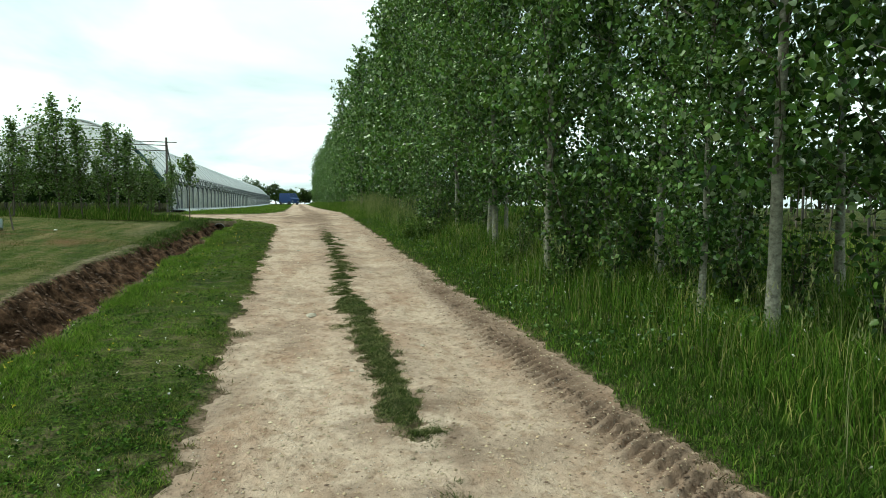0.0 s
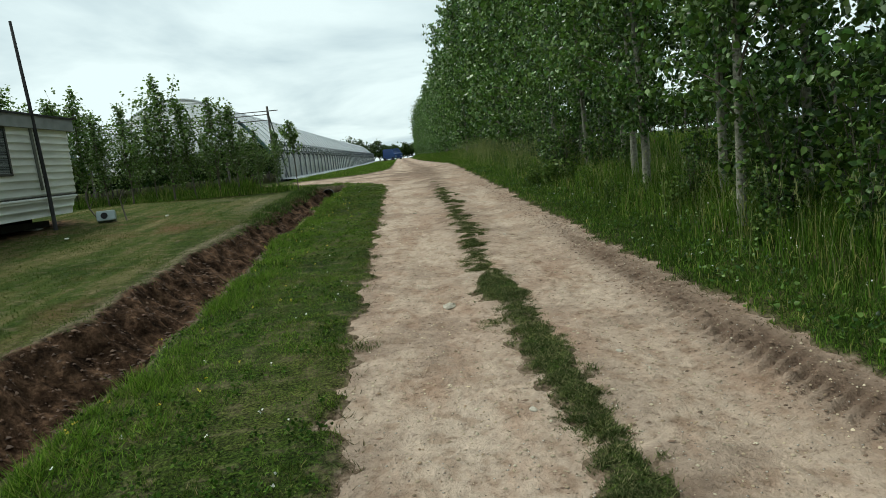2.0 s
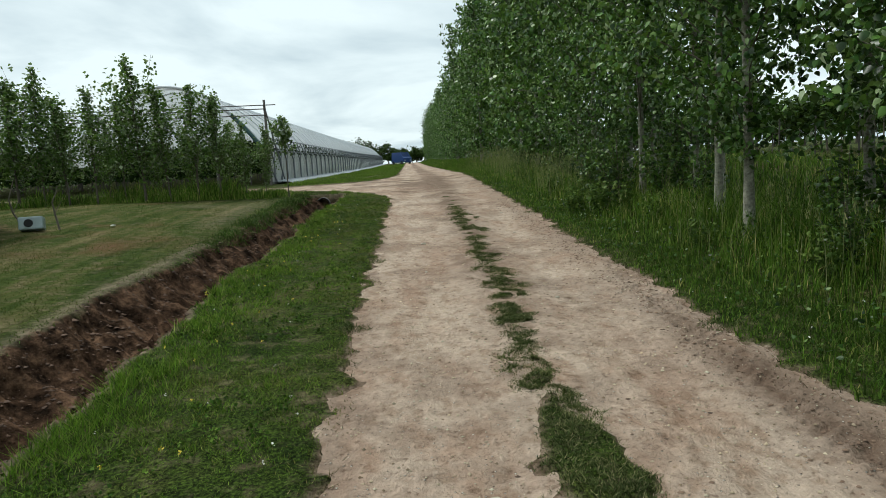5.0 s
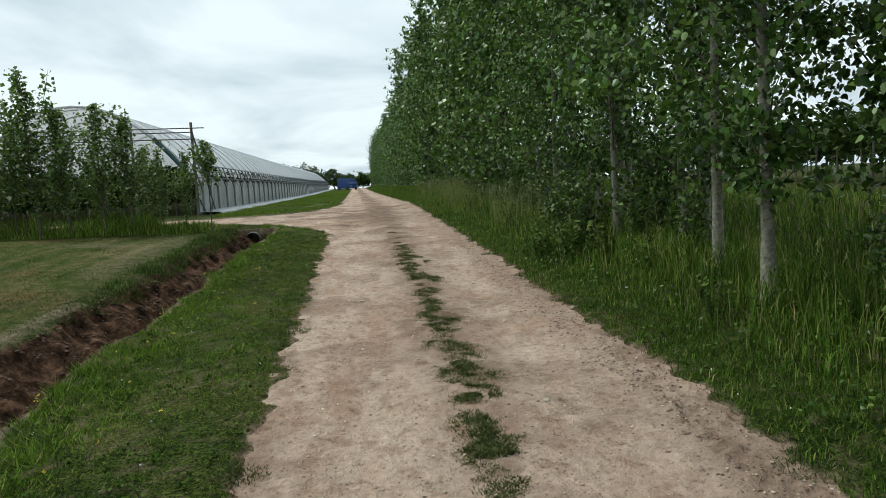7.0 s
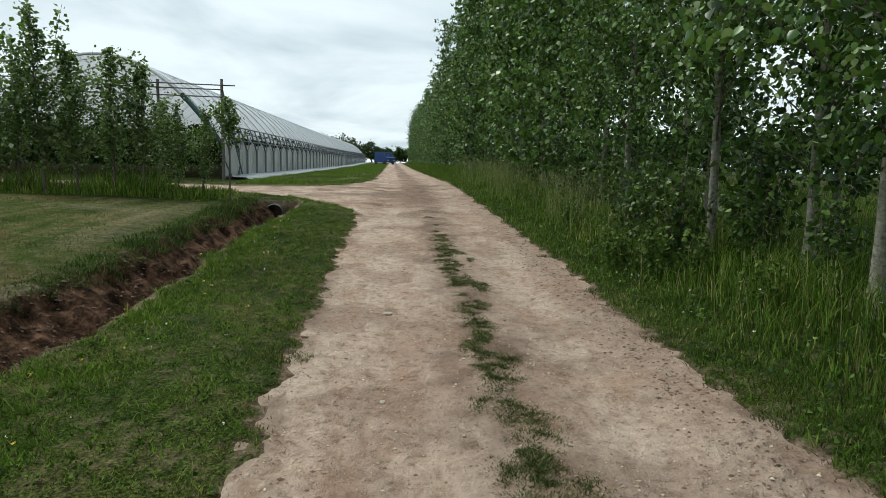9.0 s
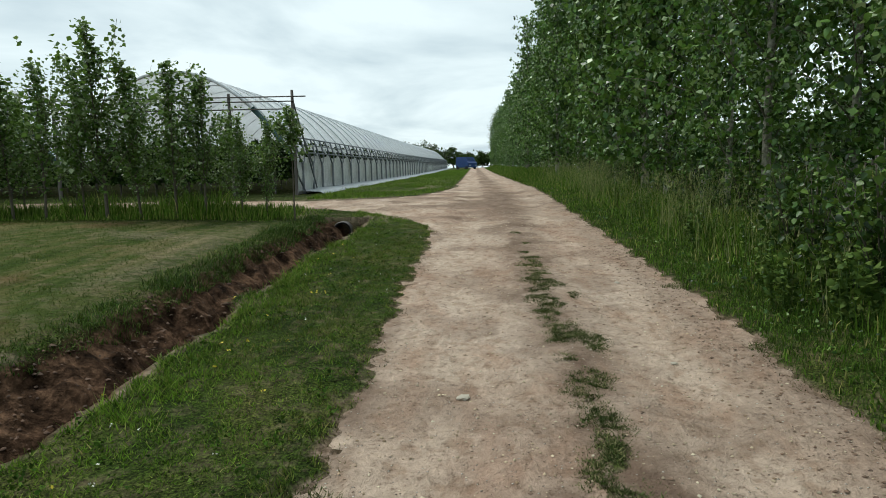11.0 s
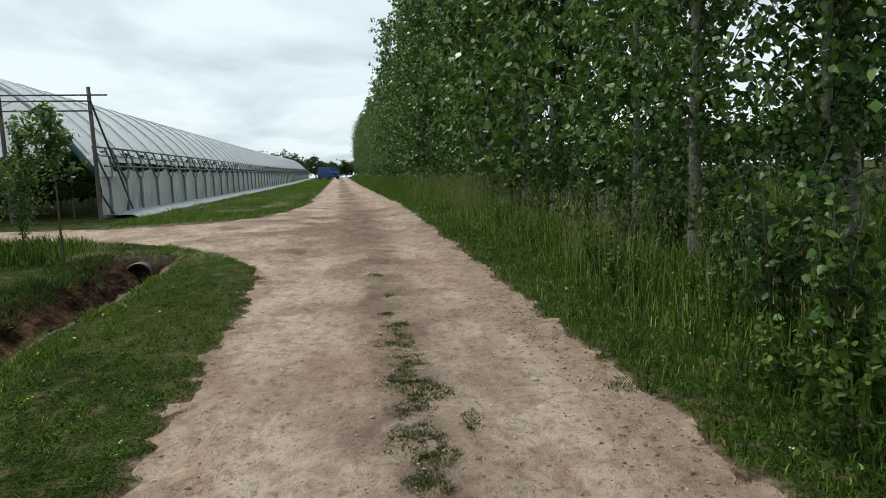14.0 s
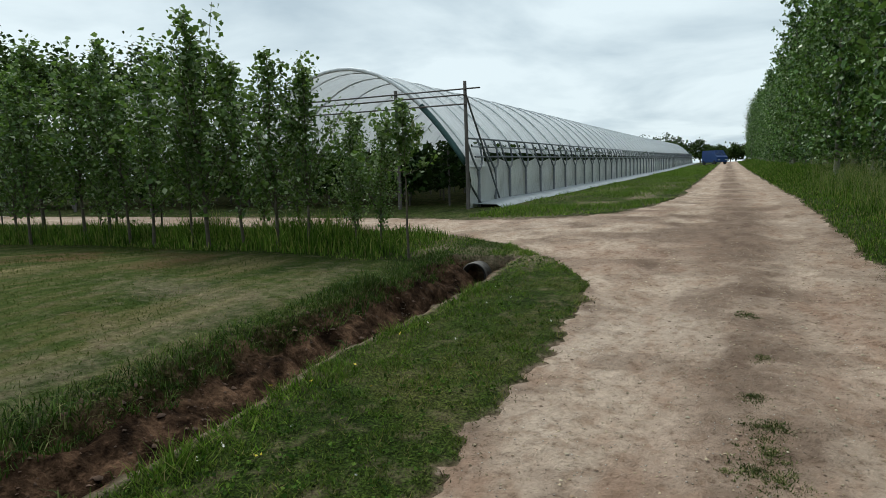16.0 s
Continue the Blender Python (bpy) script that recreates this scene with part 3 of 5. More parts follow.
fringe_mask = fringe_mask + 0.7 * smooth(vnoise(x, y, 0.9, 85), 0.45, 0.8) * smooth(y, 22.6, 23.6) * (1 - smooth(y, 40, 60)) * smooth(x, -5.5, -4.0) * (1 - smooth(x, -0.8, -0.5))
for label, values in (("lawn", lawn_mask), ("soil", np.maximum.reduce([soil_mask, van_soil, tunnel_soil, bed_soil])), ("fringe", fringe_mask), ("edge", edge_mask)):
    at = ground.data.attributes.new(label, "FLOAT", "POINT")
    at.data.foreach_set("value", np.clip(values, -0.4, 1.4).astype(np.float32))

rx = np.concatenate([np.arange(-0.95, 1.6, 0.045), np.arange(1.6, 2.66, 0.026)])
ry = np.unique(np.round(np.concatenate([np.arange(-12, 2.2, 0.5), np.arange(2.2, 8, 0.021), np.arange(8, 12, 0.032), np.arange(12, 26, 0.06), np.arange(26, 40, 0.2), np.geomspace(40, 320, 60)]), 4))
V1, F1 = grid(rx, ry, road_z)
lx = np.concatenate([-np.geomspace(7, 60, 24)[::-1], np.arange(-6.9, -0.95, 0.1), [-0.95]])
ly = np.arange(21.5, 33.0, 0.08)
V2, F2 = grid(lx, ly, road_z)
keep = (road_field(V2[:, 0], V2[:, 1]) > -0.35)[F2].all(1)
V, F = join([(V1, F1), (V2, F2[keep])])
road = new("road", mesh_np("road", V, F, M_ROAD, True))
xr, yr = V[:, 0], V[:, 1]
belt = np.exp(-((xr - 2.10) / 0.30) ** 2) * (0.85 + 0.5 * vnoise(xr * 0, yr, 2.0, 41)) * (1 - 0.65 * smooth(yr, 8, 12))
scuffed = 1.0 * np.exp(-((yr - 28) / 5.0) ** 2 - ((xr + 0.3) / 2.2) ** 2) * smooth(vnoise(xr, yr * 2, 1.0, 47), 0.3, 0.7) + 0.5 * np.exp(-((xr - 0.9) / 0.45) ** 2) * smooth(yr, 9, 14) + 0.8 * np.exp(-((xr - 0.75) / 0.3) ** 2) * smooth(yr, 21, 26) * smooth(vnoise(xr * 0, yr, 1.6, 49), 0.3, 0.6) + 0.45 * smooth(fbm(xr, yr, 0.5, 50, 3), 0.52, 0.66) + 0.5 * np.exp(-((xr - 0.82) / 0.3) ** 2) * (yr < 20) * smooth(vnoise(xr, yr, 0.25, 45), 0.35, 0.7) + 0.55 * np.exp(-((road_field(xr, yr) - 0.02) / 0.13) ** 2) * smooth(vnoise(xr, yr, 0.3, 46), 0.3, 0.7)
at = road.data.attributes.new("loose", "FLOAT", "POINT")
at.data.foreach_set("value", np.clip(np.maximum(belt, scuffed), 0, 1).astype(np.float32))
tagged(road, "sandy dirt farm track with wheel ruts", "road", kind="structure")


# ---- grass ----
def blades(rng, x, y, height, width, lean, zf=ground_z, bent=False):
    """Grass blades at x, y: one triangle each, or a bent blade of two pieces."""
    k = len(x)
    z = zf(x, y) - 0.01
    az, fa = rng.uniform(0, 2 * math.pi, k), rng.uniform(0, math.pi, k)
    h = height * rng.uniform(0.55, 1.25, k)
    d = lean * h * rng.uniform(0.1, 1.3, k)
    wx, wy = np.cos(fa) * width / 2, np.sin(fa) * width / 2
    base = np.stack([x, y, z], 1)
    off = np.stack([wx, wy, np.zeros(k)], 1)
    tip = base + np.stack([np.cos(az) * d, np.sin(az) * d, h], 1)
    if not bent:
        verts = np.stack([base - off, base + off, tip], 1).reshape(-1, 3)
        return verts, np.arange(3 * k).reshape(-1, 3)
    mid = base + np.stack([np.cos(az) * d * 0.3, np.sin(az) * d * 0.3, h * 0.6], 1)
    tip[:, 2] -= 0.25 * d
    verts = np.stack([base - off, base + off, mid + off * 0.75, mid - off * 0.75, tip], 1).reshape(-1, 3)
    i = np.arange(k)[:, None] * 5
    return verts, np.vstack([i + [0, 1, 2], i + [0, 2, 3], i + [3, 2, 4]])


def scatter(rng, count, x0, x1, y0, y1, near=0.0):
    """Random places; near > 0 crowds them towards small y."""
    u = rng.random(count)
    if near:
        u = u ** (1 + near)
    return rng.uniform(x0, x1, count), y0 + u * (y1 - y0)


def stuff(name, arrays, mat, label, category):
    ob = part_np(name, *arrays, mat)
    return tagged(ob, label, category, kind="stuff")


rng = np.random.default_rng(11)
# short turf on the left verge, between ditch and track
X, Y = scatter(rng, 250000, -2.6, -0.35, 1.6, 29, 0.5)
ok = (ditch_field(X, Y) < -0.04 - 0.06 * vnoise(X, Y, 0.5, 48)) & (rng.random(len(X)) < smooth(-road_field(X, Y), -0.12, 0.2) + 0.5) & (road_field(X, Y) + ragged_edge(X, Y) < -0.015) & (rng.random(len(X)) < 0.25 + 1.1 * smooth(fbm(X, Y, 0.14, 51, 2), 0.3, 0.62))
X, Y = X[ok], Y[ok]
clump = fbm(X, Y, 0.16, 52, 2)
height = (0.018 + 0.020 * vnoise(X, Y, 0.6, 53) + 0.085 * smooth(-X, 1.55, 2.2) * vnoise(X, Y, 0.7, 54) ** 1.3) * (0.35 + 1.5 * clump)
sere = rng.random(len(X)) < 0.08 + 0.75 * smooth(fbm(X, Y, 0.8, 56, 3), 0.48, 0.66) * smooth(X, -2.1, -1.4) + 0.45 * smooth(X, -1.15, -0.7) + 0.22 * smooth(Y, 12, 16)
for name_, mat_, pick, text in (("verge_grass", M_TURF, ~sere, "short green grass verge beside the dirt track"), ("dry_verge_grass", M_SERE, sere, "thin olive grass worn dry beside the track")):
    stuff(name_, blades(rng, X[pick], Y[pick], height[pick], 0.007 + 0.004 * (Y[pick] > 10), 1.1), mat_, text, "grass")
# rosettes of plantain and clover pressed into the turf
X, Y = scatter(rng, 2600, -2.5, -0.6, 2.2, 24, 0.6)
ok = (ditch_field(X, Y) < -0.08) & (road_field(X, Y) < -0.06) & (vnoise(X, Y, 0.6, 82) > 0.38)
X, Y = X[ok], Y[ok]
P = np.repeat(np.stack([X, Y, ground_z(X, Y) + 0.012], 1), 7, 0)
P += np.stack([rng.normal(0, 0.018, len(P)), rng.normal(0, 0.018, len(P)), 0.03 * rng.random(len(P))], 1)
stuff("verge_rosettes", leaves(rng, P, 0.024, False, -0.25), M_ROSETTE, "flat rosettes of plantain and clover in the turf", "weeds")
# dead matted grass where the turf frays into the track
X, Y = scatter(rng, 110000, -1.1, 2.8, 1.8, 27, 0.5)
frayed = road_field(X, Y) + ragged_edge(X, Y)
ok = (np.abs(frayed - 0.01) < 0.16 * rng.random(len(X)) ** 1.4) & (rng.random(len(X)) < smooth(vnoise(X, Y, 0.22, 59), 0.3, 0.6)) & (np.abs(X - 0.85) > 1.0)
X, Y = X[ok], Y[ok]
stuff("frayed_edge_grass", blades(rng, X, Y, 0.020 + 0.022 * vnoise(X, Y, 0.2, 60), 0.010, 1.8, zf=lambda p_, q_: np.maximum(ground_z(p_, q_), road_z(p_, q_))), M_DEAD, "dead matted grass fraying into the track", "grass")
# tufts on the strip between the wheel tracks
X, Y = scatter(rng, 110000, 0.35, 1.25, 1.6, 14.5, 0.2)
ok = (-strip_field(X, Y) + ragged_edge(X, Y) < 0.16 * (rng.random(len(X)) - 0.5)) & (rng.random(len(X)) < 0.35 + 0.9 * smooth(vnoise(X, Y, 0.16, 57), 0.3, 0.6))
X, Y = X[ok], Y[ok]
sheet = blades(rng, X, Y, 0.018 + 0.020 * vnoise(X, Y, 0.3, 58), 0.009, 1.3)
# loose tufts that carry the strip on towards the junction
clumps = [(0.94, 18.5, 0.16), (0.90, 18.15, 0.19), (0.78, 18.6, 0.13), (0.92, 19.15, 0.16), (0.86, 19.55, 0.12), (0.87, 21.6, 0.12), (0.93, 20.3, 0.08), (0.9, 18.85, 0.15)]
cy = 3.8
while cy < 17.9:
    for j in range(2):
        clumps.append((float(np.interp(cy, [3, 4, 5.4, 6.7, 9.8, 11, 13, 15.5, 18], [0.77, 0.73, 0.76, 0.70, 0.68, 0.82, 0.80, 0.90, 0.90])) + rng.normal(0, 0.10), cy + rng.normal(0, 0.08), rng.uniform(0.08, 0.165)))
    cy += rng.uniform(0.10, 0.24) if rng.random() < 0.93 else rng.uniform(0.3, 0.5)
tuft_x, tuft_y, tuft_h = [], [], []
for cx, cy, cr in clumps:
    k_ = int(36000 * cr * cr) + 50
    r_, a_ = cr * rng.random(k_) ** 0.6, rng.uniform(0, 6.283, k_)
    tuft_x.append(cx + r_ * np.cos(a_) + rng.normal(0, 0.012, k_))
    tuft_y.append(cy + 1.3 * r_ * np.sin(a_) + rng.normal(0, 0.012, k_))
    tuft_h.append(0.014 + 0.018 * (1 - r_ / cr))
X, Y = np.concatenate(tuft_x), np.concatenate(tuft_y)
X = X + 0.10 * (fbm(X, Y, 0.12, 87, 3) - 0.5)
Y = Y + 0.24 * (fbm(X, Y, 0.12, 88, 3) - 0.5)
loose_tufts = blades(rng, X, Y, np.concatenate(tuft_h), 0.012, 1.5, zf=lambda p_, q_: np.maximum(ground_z(p_, q_), road_z(p_, q_)))
stuff("centre_strip_grass", join([sheet, loose_tufts]), M_STRIP, "low worn grass strip between the wheel ruts", "grass")
# right verge, low at the track and tall under the trees
X, Y = scatter(rng, 116000, 2.2, 6.6, 1.6, 46, 0.75)
edge = road_field(X, Y) + ragged_edge(X, Y)
ok = (edge < -0.02) & (rng.random(len(X)) < np.where(X > 4.8, 0.45, 1.0)) & (rng.random(len(X)) < 0.3 + vnoise(X, Y, 0.5, 61))
X, Y = X[ok], Y[ok]
height = 0.05 + 0.42 * smooth(X, 2.7, 4.1) * (0.45 + 0.9 * vnoise(X, Y, 0.9, 63)) + 0.05 * vnoise(X, Y, 0.4, 64)
stuff("tall_verge_grass", blades(rng, X, Y, height, 0.009 + 0.006 * smooth(Y, 6, 30), 0.55, bent=True), M_TALL, "tall uncut green grass below the poplars", "grass")
X, Y = scatter(rng, 70000, 2.1, 3.3, 1.8, 26, 0.5)
ok = (road_field(X, Y) + ragged_edge(X, Y) < 0.0) & (rng.random(len(X)) < 0.5 + 0.8 * vnoise(X, Y, 0.4, 62))
X, Y = X[ok], Y[ok]
stuff("track_edge_grass", blades(rng, X, Y, 0.03 + 0.05 * smooth(X, 2.3, 2.9), 0.008, 1.0), M_EDGE, "short trodden grass along the track edge", "grass")
# seed heads standing above it
X, Y = scatter(rng, 2600, 3.0, 5.4, 2.5, 40, 0.3)
ok = rng.random(len(X)) < 0.35 + 0.9 * smooth(Y, 15, 20)
X, Y = X[ok], Y[ok]
X2, Y2 = scatter(rng, 1300, 3.05, 4.0, 17.5, 34)
ok = vnoise(X2, Y2, 1.3, 69) > 0.58
X2, Y2 = X2[ok], Y2[ok]
X, Y = np.concatenate([X, X2]), np.concatenate([Y, Y2])
stalks = blades(rng, X, Y, 0.50 + 0.28 * vnoise(X, Y, 1.2, 66) + 0.2 * smooth(Y, 16, 19), 0.006, 0.32, bent=True)
stuff("grass_stalks", stalks, M_SEED, "straw-coloured flowering grass stalks under the trees", "grass")
tips = stalks[0].reshape(-1, 5, 3)[:, 4]
heads = np.repeat(tips, 5, 0) + rng.normal(0, 1, (len(tips) * 5, 3)) * [0.012, 0.012, 0.045]
head_v, head_f = blades(rng, heads[:, 0], heads[:, 1], 0.06, 0.011, 0.5, zf=lambda a_, b_: heads[:, 2])
stuff("grass_seed_heads", (head_v, head_f), M_SEED, "pale feathery grass seed heads", "grass")
X, Y = scatter(rng, 17000, 6.4, 14, 1.0, 60, 0.5)
stuff("field_grass", blades(rng, X, Y, 0.30 + 0.35 * vnoise(X, Y, 1.5, 68), 0.022, 0.5, bent=True), M_TALL, "rough tall grass in the field", "grass")
# far verges
X, Y = scatter(rng, 42000, 2.4, 5.4, 44, 150, 0.8)
stuff("far_verge_grass", blades(rng, X, Y, 0.18 + 0.35 * smooth(X, 2.9, 4.2), 0.05, 0.5), M_TALL, "tall grass along the far track", "grass")
X, Y = scatter(rng, 40000, -4.9, -0.5, 28.5, 120, 0.9)
ok = road_field(X, Y) < -0.12
stuff("bank_grass", blades(rng, X[ok], Y[ok], 0.03 + 0.12 * vnoise(X[ok], Y[ok], 1.2, 67) ** 1.5, 0.018 + 0.03 * smooth(Y[ok], 35, 80), 0.9), M_TURF, "rough grass bank beside the polytunnel", "grass")
# mown lawn, thin
X, Y = scatter(rng, 150000, -14, -3.0, 4.0, 24.0, 0.1)
ok = (ditch_field(X, Y) < -0.02) & ~((X < -7.4) & (Y < 16.8)) & (rng.random(len(X)) < 0.25 + vnoise(X * 1.5, Y * 0.3, 0.7, 71))
X, Y = X[ok], Y[ok]
stuff("lawn_grass", blades(rng, X, Y, 0.028 + 0.02 * vnoise(X, Y, 0.8, 73), 0.011, 1.2), M_HAY, "freshly mown lawn with strewn dry cuttings", "grass")
# rough grass along the ditch's lawn side, longer towards the culvert
X, Y = scatter(rng, 76000, -4.1, -2.3, 2.5, 26.6, -0.35)
inside = ditch_field(X, Y)
ok = (inside < 0.03 + 0.16 * smooth(Y, 14, 17) * (X < -2.8)) & (road_field(X, Y) < -0.08) & (rng.random(len(X)) < 0.25 + 0.75 * smooth(Y, 11, 16)) & (rng.random(len(X)) < smooth(X, -3.8, -3.3) ** 1.5)
X, Y = X[ok], Y[ok]
stuff("ditch_grass", blades(rng, X, Y, 0.03 + 0.14 * smooth(Y, 13.5, 17) * vnoise(X, Y, 0.7, 77) ** 1.4, 0.009, 1.4, bent=True), M_DROOP, "ragged grass hanging over the ditch edge", "grass")
# tall grass under the young trees
X, Y = scatter(rng, 38000, -30, -3.2, 23.2, 26.4)
ok = (road_field(X, Y) < -0.15) & (rng.random(len(X)) < 1.15 - smooth(-X, 8, 30)) & (Y > 23.35 + 0.5 * (vnoise(X, Y * 0, 1.1, 79) - 0.5))
X, Y = X[ok], Y[ok]
height = 0.05 + 0.62 * smooth(Y, 23.2, 24.0) * (0.15 + 1.0 * vnoise(X, Y, 0.7, 81) ** 1.5) * smooth(-X, 3.7, 4.6) * (1 - 0.6 * smooth(Y, 24.6, 25.8))
stuff("tree_row_grass", blades(rng, X, Y, height, 0.016, 0.5, bent=True), M_TALL, "tall grass at the foot of the young trees", "grass")
# broad-leaved weeds: dock, plantain, nettle
X, Y = scatter(rng, 620, 2.5, 4.6, 4.6, 26, 0.4)
ok = (road_field(X, Y) < -0.12) & (ditch_field(X, Y) < -0.1) & (vnoise(X, Y, 0.9, 83) > 0.42)
X, Y = X[ok], Y[ok]
tall = np.where(X > 0, 0.10 + 0.30 * smooth(X, 2.6, 3.8), 0.045)
P = np.repeat(np.stack([X, Y, ground_z(X, Y)], 1), 9, 0)
P += np.stack([rng.normal(0, 0.07, len(P)), rng.normal(0, 0.07, len(P)), rng.random(len(P)) * np.repeat(tall, 9)], 1)
stuff("broadleaf_weeds", leaves(rng, P, 0.036, True, -0.2), M_BUSH, "broad-leaved green weeds in the verges", "weeds")
X, Y = scatter(rng, 60, -2.4, -1.2, 3.0, 20, 0.2)
P = np.stack([X, Y, ground_z(X, Y) + 0.06], 1)
M_YELLOW = plain("yellow_petal", (0.70, 0.55, 0.05), 0.7, 0, 0.15, 30, 0)
stuff("yellow_flowers", leaves(rng, np.repeat(P, 4, 0) + rng.normal(0, 0.004, (len(P) * 4, 3)), 0.018, False, 0), M_YELLOW, "small yellow buttercups in the verge", "flowers")
# dark worn tufts on the track edge
for k, (tx, ty) in enumerate([(2.27, 9.59), (2.44, 12.09), (2.38, 15.27), (2.43, 19.29), (2.36, 7.4), (2.32, 17.3), (2.4, 13.6), (-0.62, 6.6), (-0.7, 10.2), (-0.66, 13.2)]):
    r_, a_ = 0.13 * np.sqrt(rng.random(260)), rng.uniform(0, 6.283, 260)
    X, Y = tx + 1.4 * r_ * np.cos(a_), ty + r_ * np.sin(a_)
    tuft = part_np("grass_tuft", *blades(rng, X, Y, 0.03 + 0.03 * (1 - r_ / 0.13), 0.010, 1.2, zf=lambda p_, q_: np.maximum(ground_z(p_, q_), road_z(p_, q_))), M_STRIP)
    tagged(tuft, "low dark worn grass tuft on the track edge", "grass tuft", "tufts on the track edge")
# clover and daisies
X, Y = scatter(rng, 300, -2.3, 4.0, 2.5, 22, 0.4)
ok = (road_field(X, Y) < -0.1) & (ditch_field(X, Y) < -0.1)
X, Y = X[ok], Y[ok]
P = np.stack([X, Y, ground_z(X, Y) + 0.05 + 0.25 * smooth(X, 2.7, 3.8)], 1)
stuff("white_flowers", leaves(rng, np.repeat(P, 3, 0) + rng.normal(0, 0.004, (len(P) * 3, 3)), 0.015, False, 0), M_PETAL, "small white clover flowers in the grass", "flowers")


# ---- loose stones and clods ----
def stone(name, at, size, mat, label, category, seed, group=""):
    r = np.random.default_rng(seed)
    bm = bmesh.new()
    bmesh.ops.create_icosphere(bm, subdivisions=2, radius=1.0)
    for v in bm.verts:
        k = 1 + 0.35 * (noise.noise(v.co * 1.7 + Vector((seed, 0, 0))))
        v.co = Vector((v.co.x * size * k, v.co.y * size * 0.7 * k, v.co.z * size * 0.35 * k))
    ob = part(name, bm, mat, None)
    ob.matrix_basis = pose(*at, 0, 0, float(r.uniform(0, 180)))
    return tagged(ob, label, category, group)


for k, (sx, sy, size) in enumerate([(0.17, 7.49, 0.085), (1.27, 10.83, 0.03), (0.03, 12.48, 0.025), (1.57, 15.0, 0.03), (0.05, 14.4, 0.05), (0.45, 5.2, 0.03), (1.2, 5.9, 0.028), (1.75, 17.6, 0.04)]):
    stone("stone", (sx, sy, float(road_z(sx, sy)) + size * 0.12), size, M_STONE, "pale flat stone lying on the dirt track", "stone", 90 + k, "stones on the track")

rng = np.random.default_rng(21)
X, Y = scatter(rng, 15000, -0.6, 2.3, 2.2, 26, 0.6)
ok = strip_field(X, Y) < -0.02
X, Y = X[ok], Y[ok]
S = 0.003 + 0.010 * rng.random(len(X)) ** 3
P = np.stack([X, Y, road_z(X, Y) + S * 0.25], 1)
octa = np.array([(1, 0, 0), (0, 1, 0), (-1, 0, 0), (0, -1, 0), (0, 0, 0.7), (0, 0, -0.7)], float)
tri = np.array([(0, 1, 4), (1, 2, 4), (2, 3, 4), (3, 0, 4), (1, 0, 5), (3, 2, 5)])
jig = octa[None] * (1 + rng.normal(0, 0.25, (len(P), 6, 1)))
V = (P[:, None] + jig * S[:, None, None]).reshape(-1, 3)
F = (np.arange(len(P))[:, None, None] * 6 + tri[None]).reshape(-1, 3)
M_GRAVEL = foliage("loose_gravel", [(0.0, (0.24, 0.17, 0.125)), (0.3, (0.42, 0.33, 0.26)), (0.85, (0.50, 0.415, 0.335)), (1.0, (0.62, 0.55, 0.47))], 0.9, 0.0, gloss=0.1)
stuff("gravel", (V, F), M_GRAVEL, "loose gravel on the dirt track", "gravel")
# crumbs thrown up along the tyre tread
X, Y = scatter(rng, 4200, 1.70, 2.35, 2.2, 20, 0.7)
ok = rng.random(len(X)) < np.exp(-((X - 2.05) / 0.2) ** 2)
X, Y = X[ok], Y[ok]
S = rng.uniform(0.004, 0.015, len(X))
P = np.stack([X, Y, road_z(X, Y) + S * 0.2], 1)
jig = octa[None] * [1.2, 0.9, 0.8] * (1 + rng.normal(0, 0.18, (len(P), 6, 1)))
V = (P[:, None] + jig * S[:, None, None]).reshape(-1, 3)
F = (np.arange(len(P))[:, None, None] * 6 + tri[None]).reshape(-1, 3)
X, Y = scatter(rng, 2600, -0.6, 2.3, 2.2, 28, 0.4)
ok = rng.random(len(X)) < 0.15 + 0.9 * smooth(vnoise(X, Y, 0.35, 92), 0.5, 0.75) + 0.4 * np.exp(-((X - 0.85) / 0.35) ** 2)
X, Y = X[ok], Y[ok]
S = 0.004 + 0.011 * rng.random(len(X)) ** 2
P = np.stack([X, Y, road_z(X, Y) + S * 0.15], 1)
jig = octa[None] * [1.3, 1.0, 0.6] * (1 + rng.normal(0, 0.2, (len(P), 6, 1)))
more = ((P[:, None] + jig * S[:, None, None]).reshape(-1, 3), (np.arange(len(P))[:, None, None] * 6 + tri[None]).reshape(-1, 3))
V, F = join([(V, F), more])
M_CRUMB = plain("track_crumb", (0.20, 0.130, 0.090), 0.95, 0, 0.7, 6, 0.6)
stuff("track_crumbs", (V, F), M_CRUMB, "dry soil crumbs along the tyre marks", "soil")
# clods of dug soil in the ditch
X, Y = scatter(rng, 9000, -3.8, -2.3, 2.4, 23.5, 0.45)
ok = ditch_field(X, Y) > -0.06
X, Y = X[ok], Y[ok]
S = 0.006 + 0.024 * rng.random(len(X)) ** 2.4
P = np.stack([X, Y, ground_z(X, Y) - S * 0.15], 1)
jig = octa[None] * [1.2, 1.0, 0.9] * (1 + rng.normal(0, 0.35, (len(P), 6, 1)))
V = (P[:, None] + jig * S[:, None, None]).reshape(-1, 3)
F = (np.arange(len(P))[:, None, None] * 6 + tri[None]).reshape(-1, 3)
M_CLOD = plain("dug_clod", (0.110, 0.065, 0.043), 0.95, 0, 0.75, 7, 0.8)
stuff("soil_clods", (V, F), M_CLOD, "crumbly red-brown clods in the dug ditch", "soil")


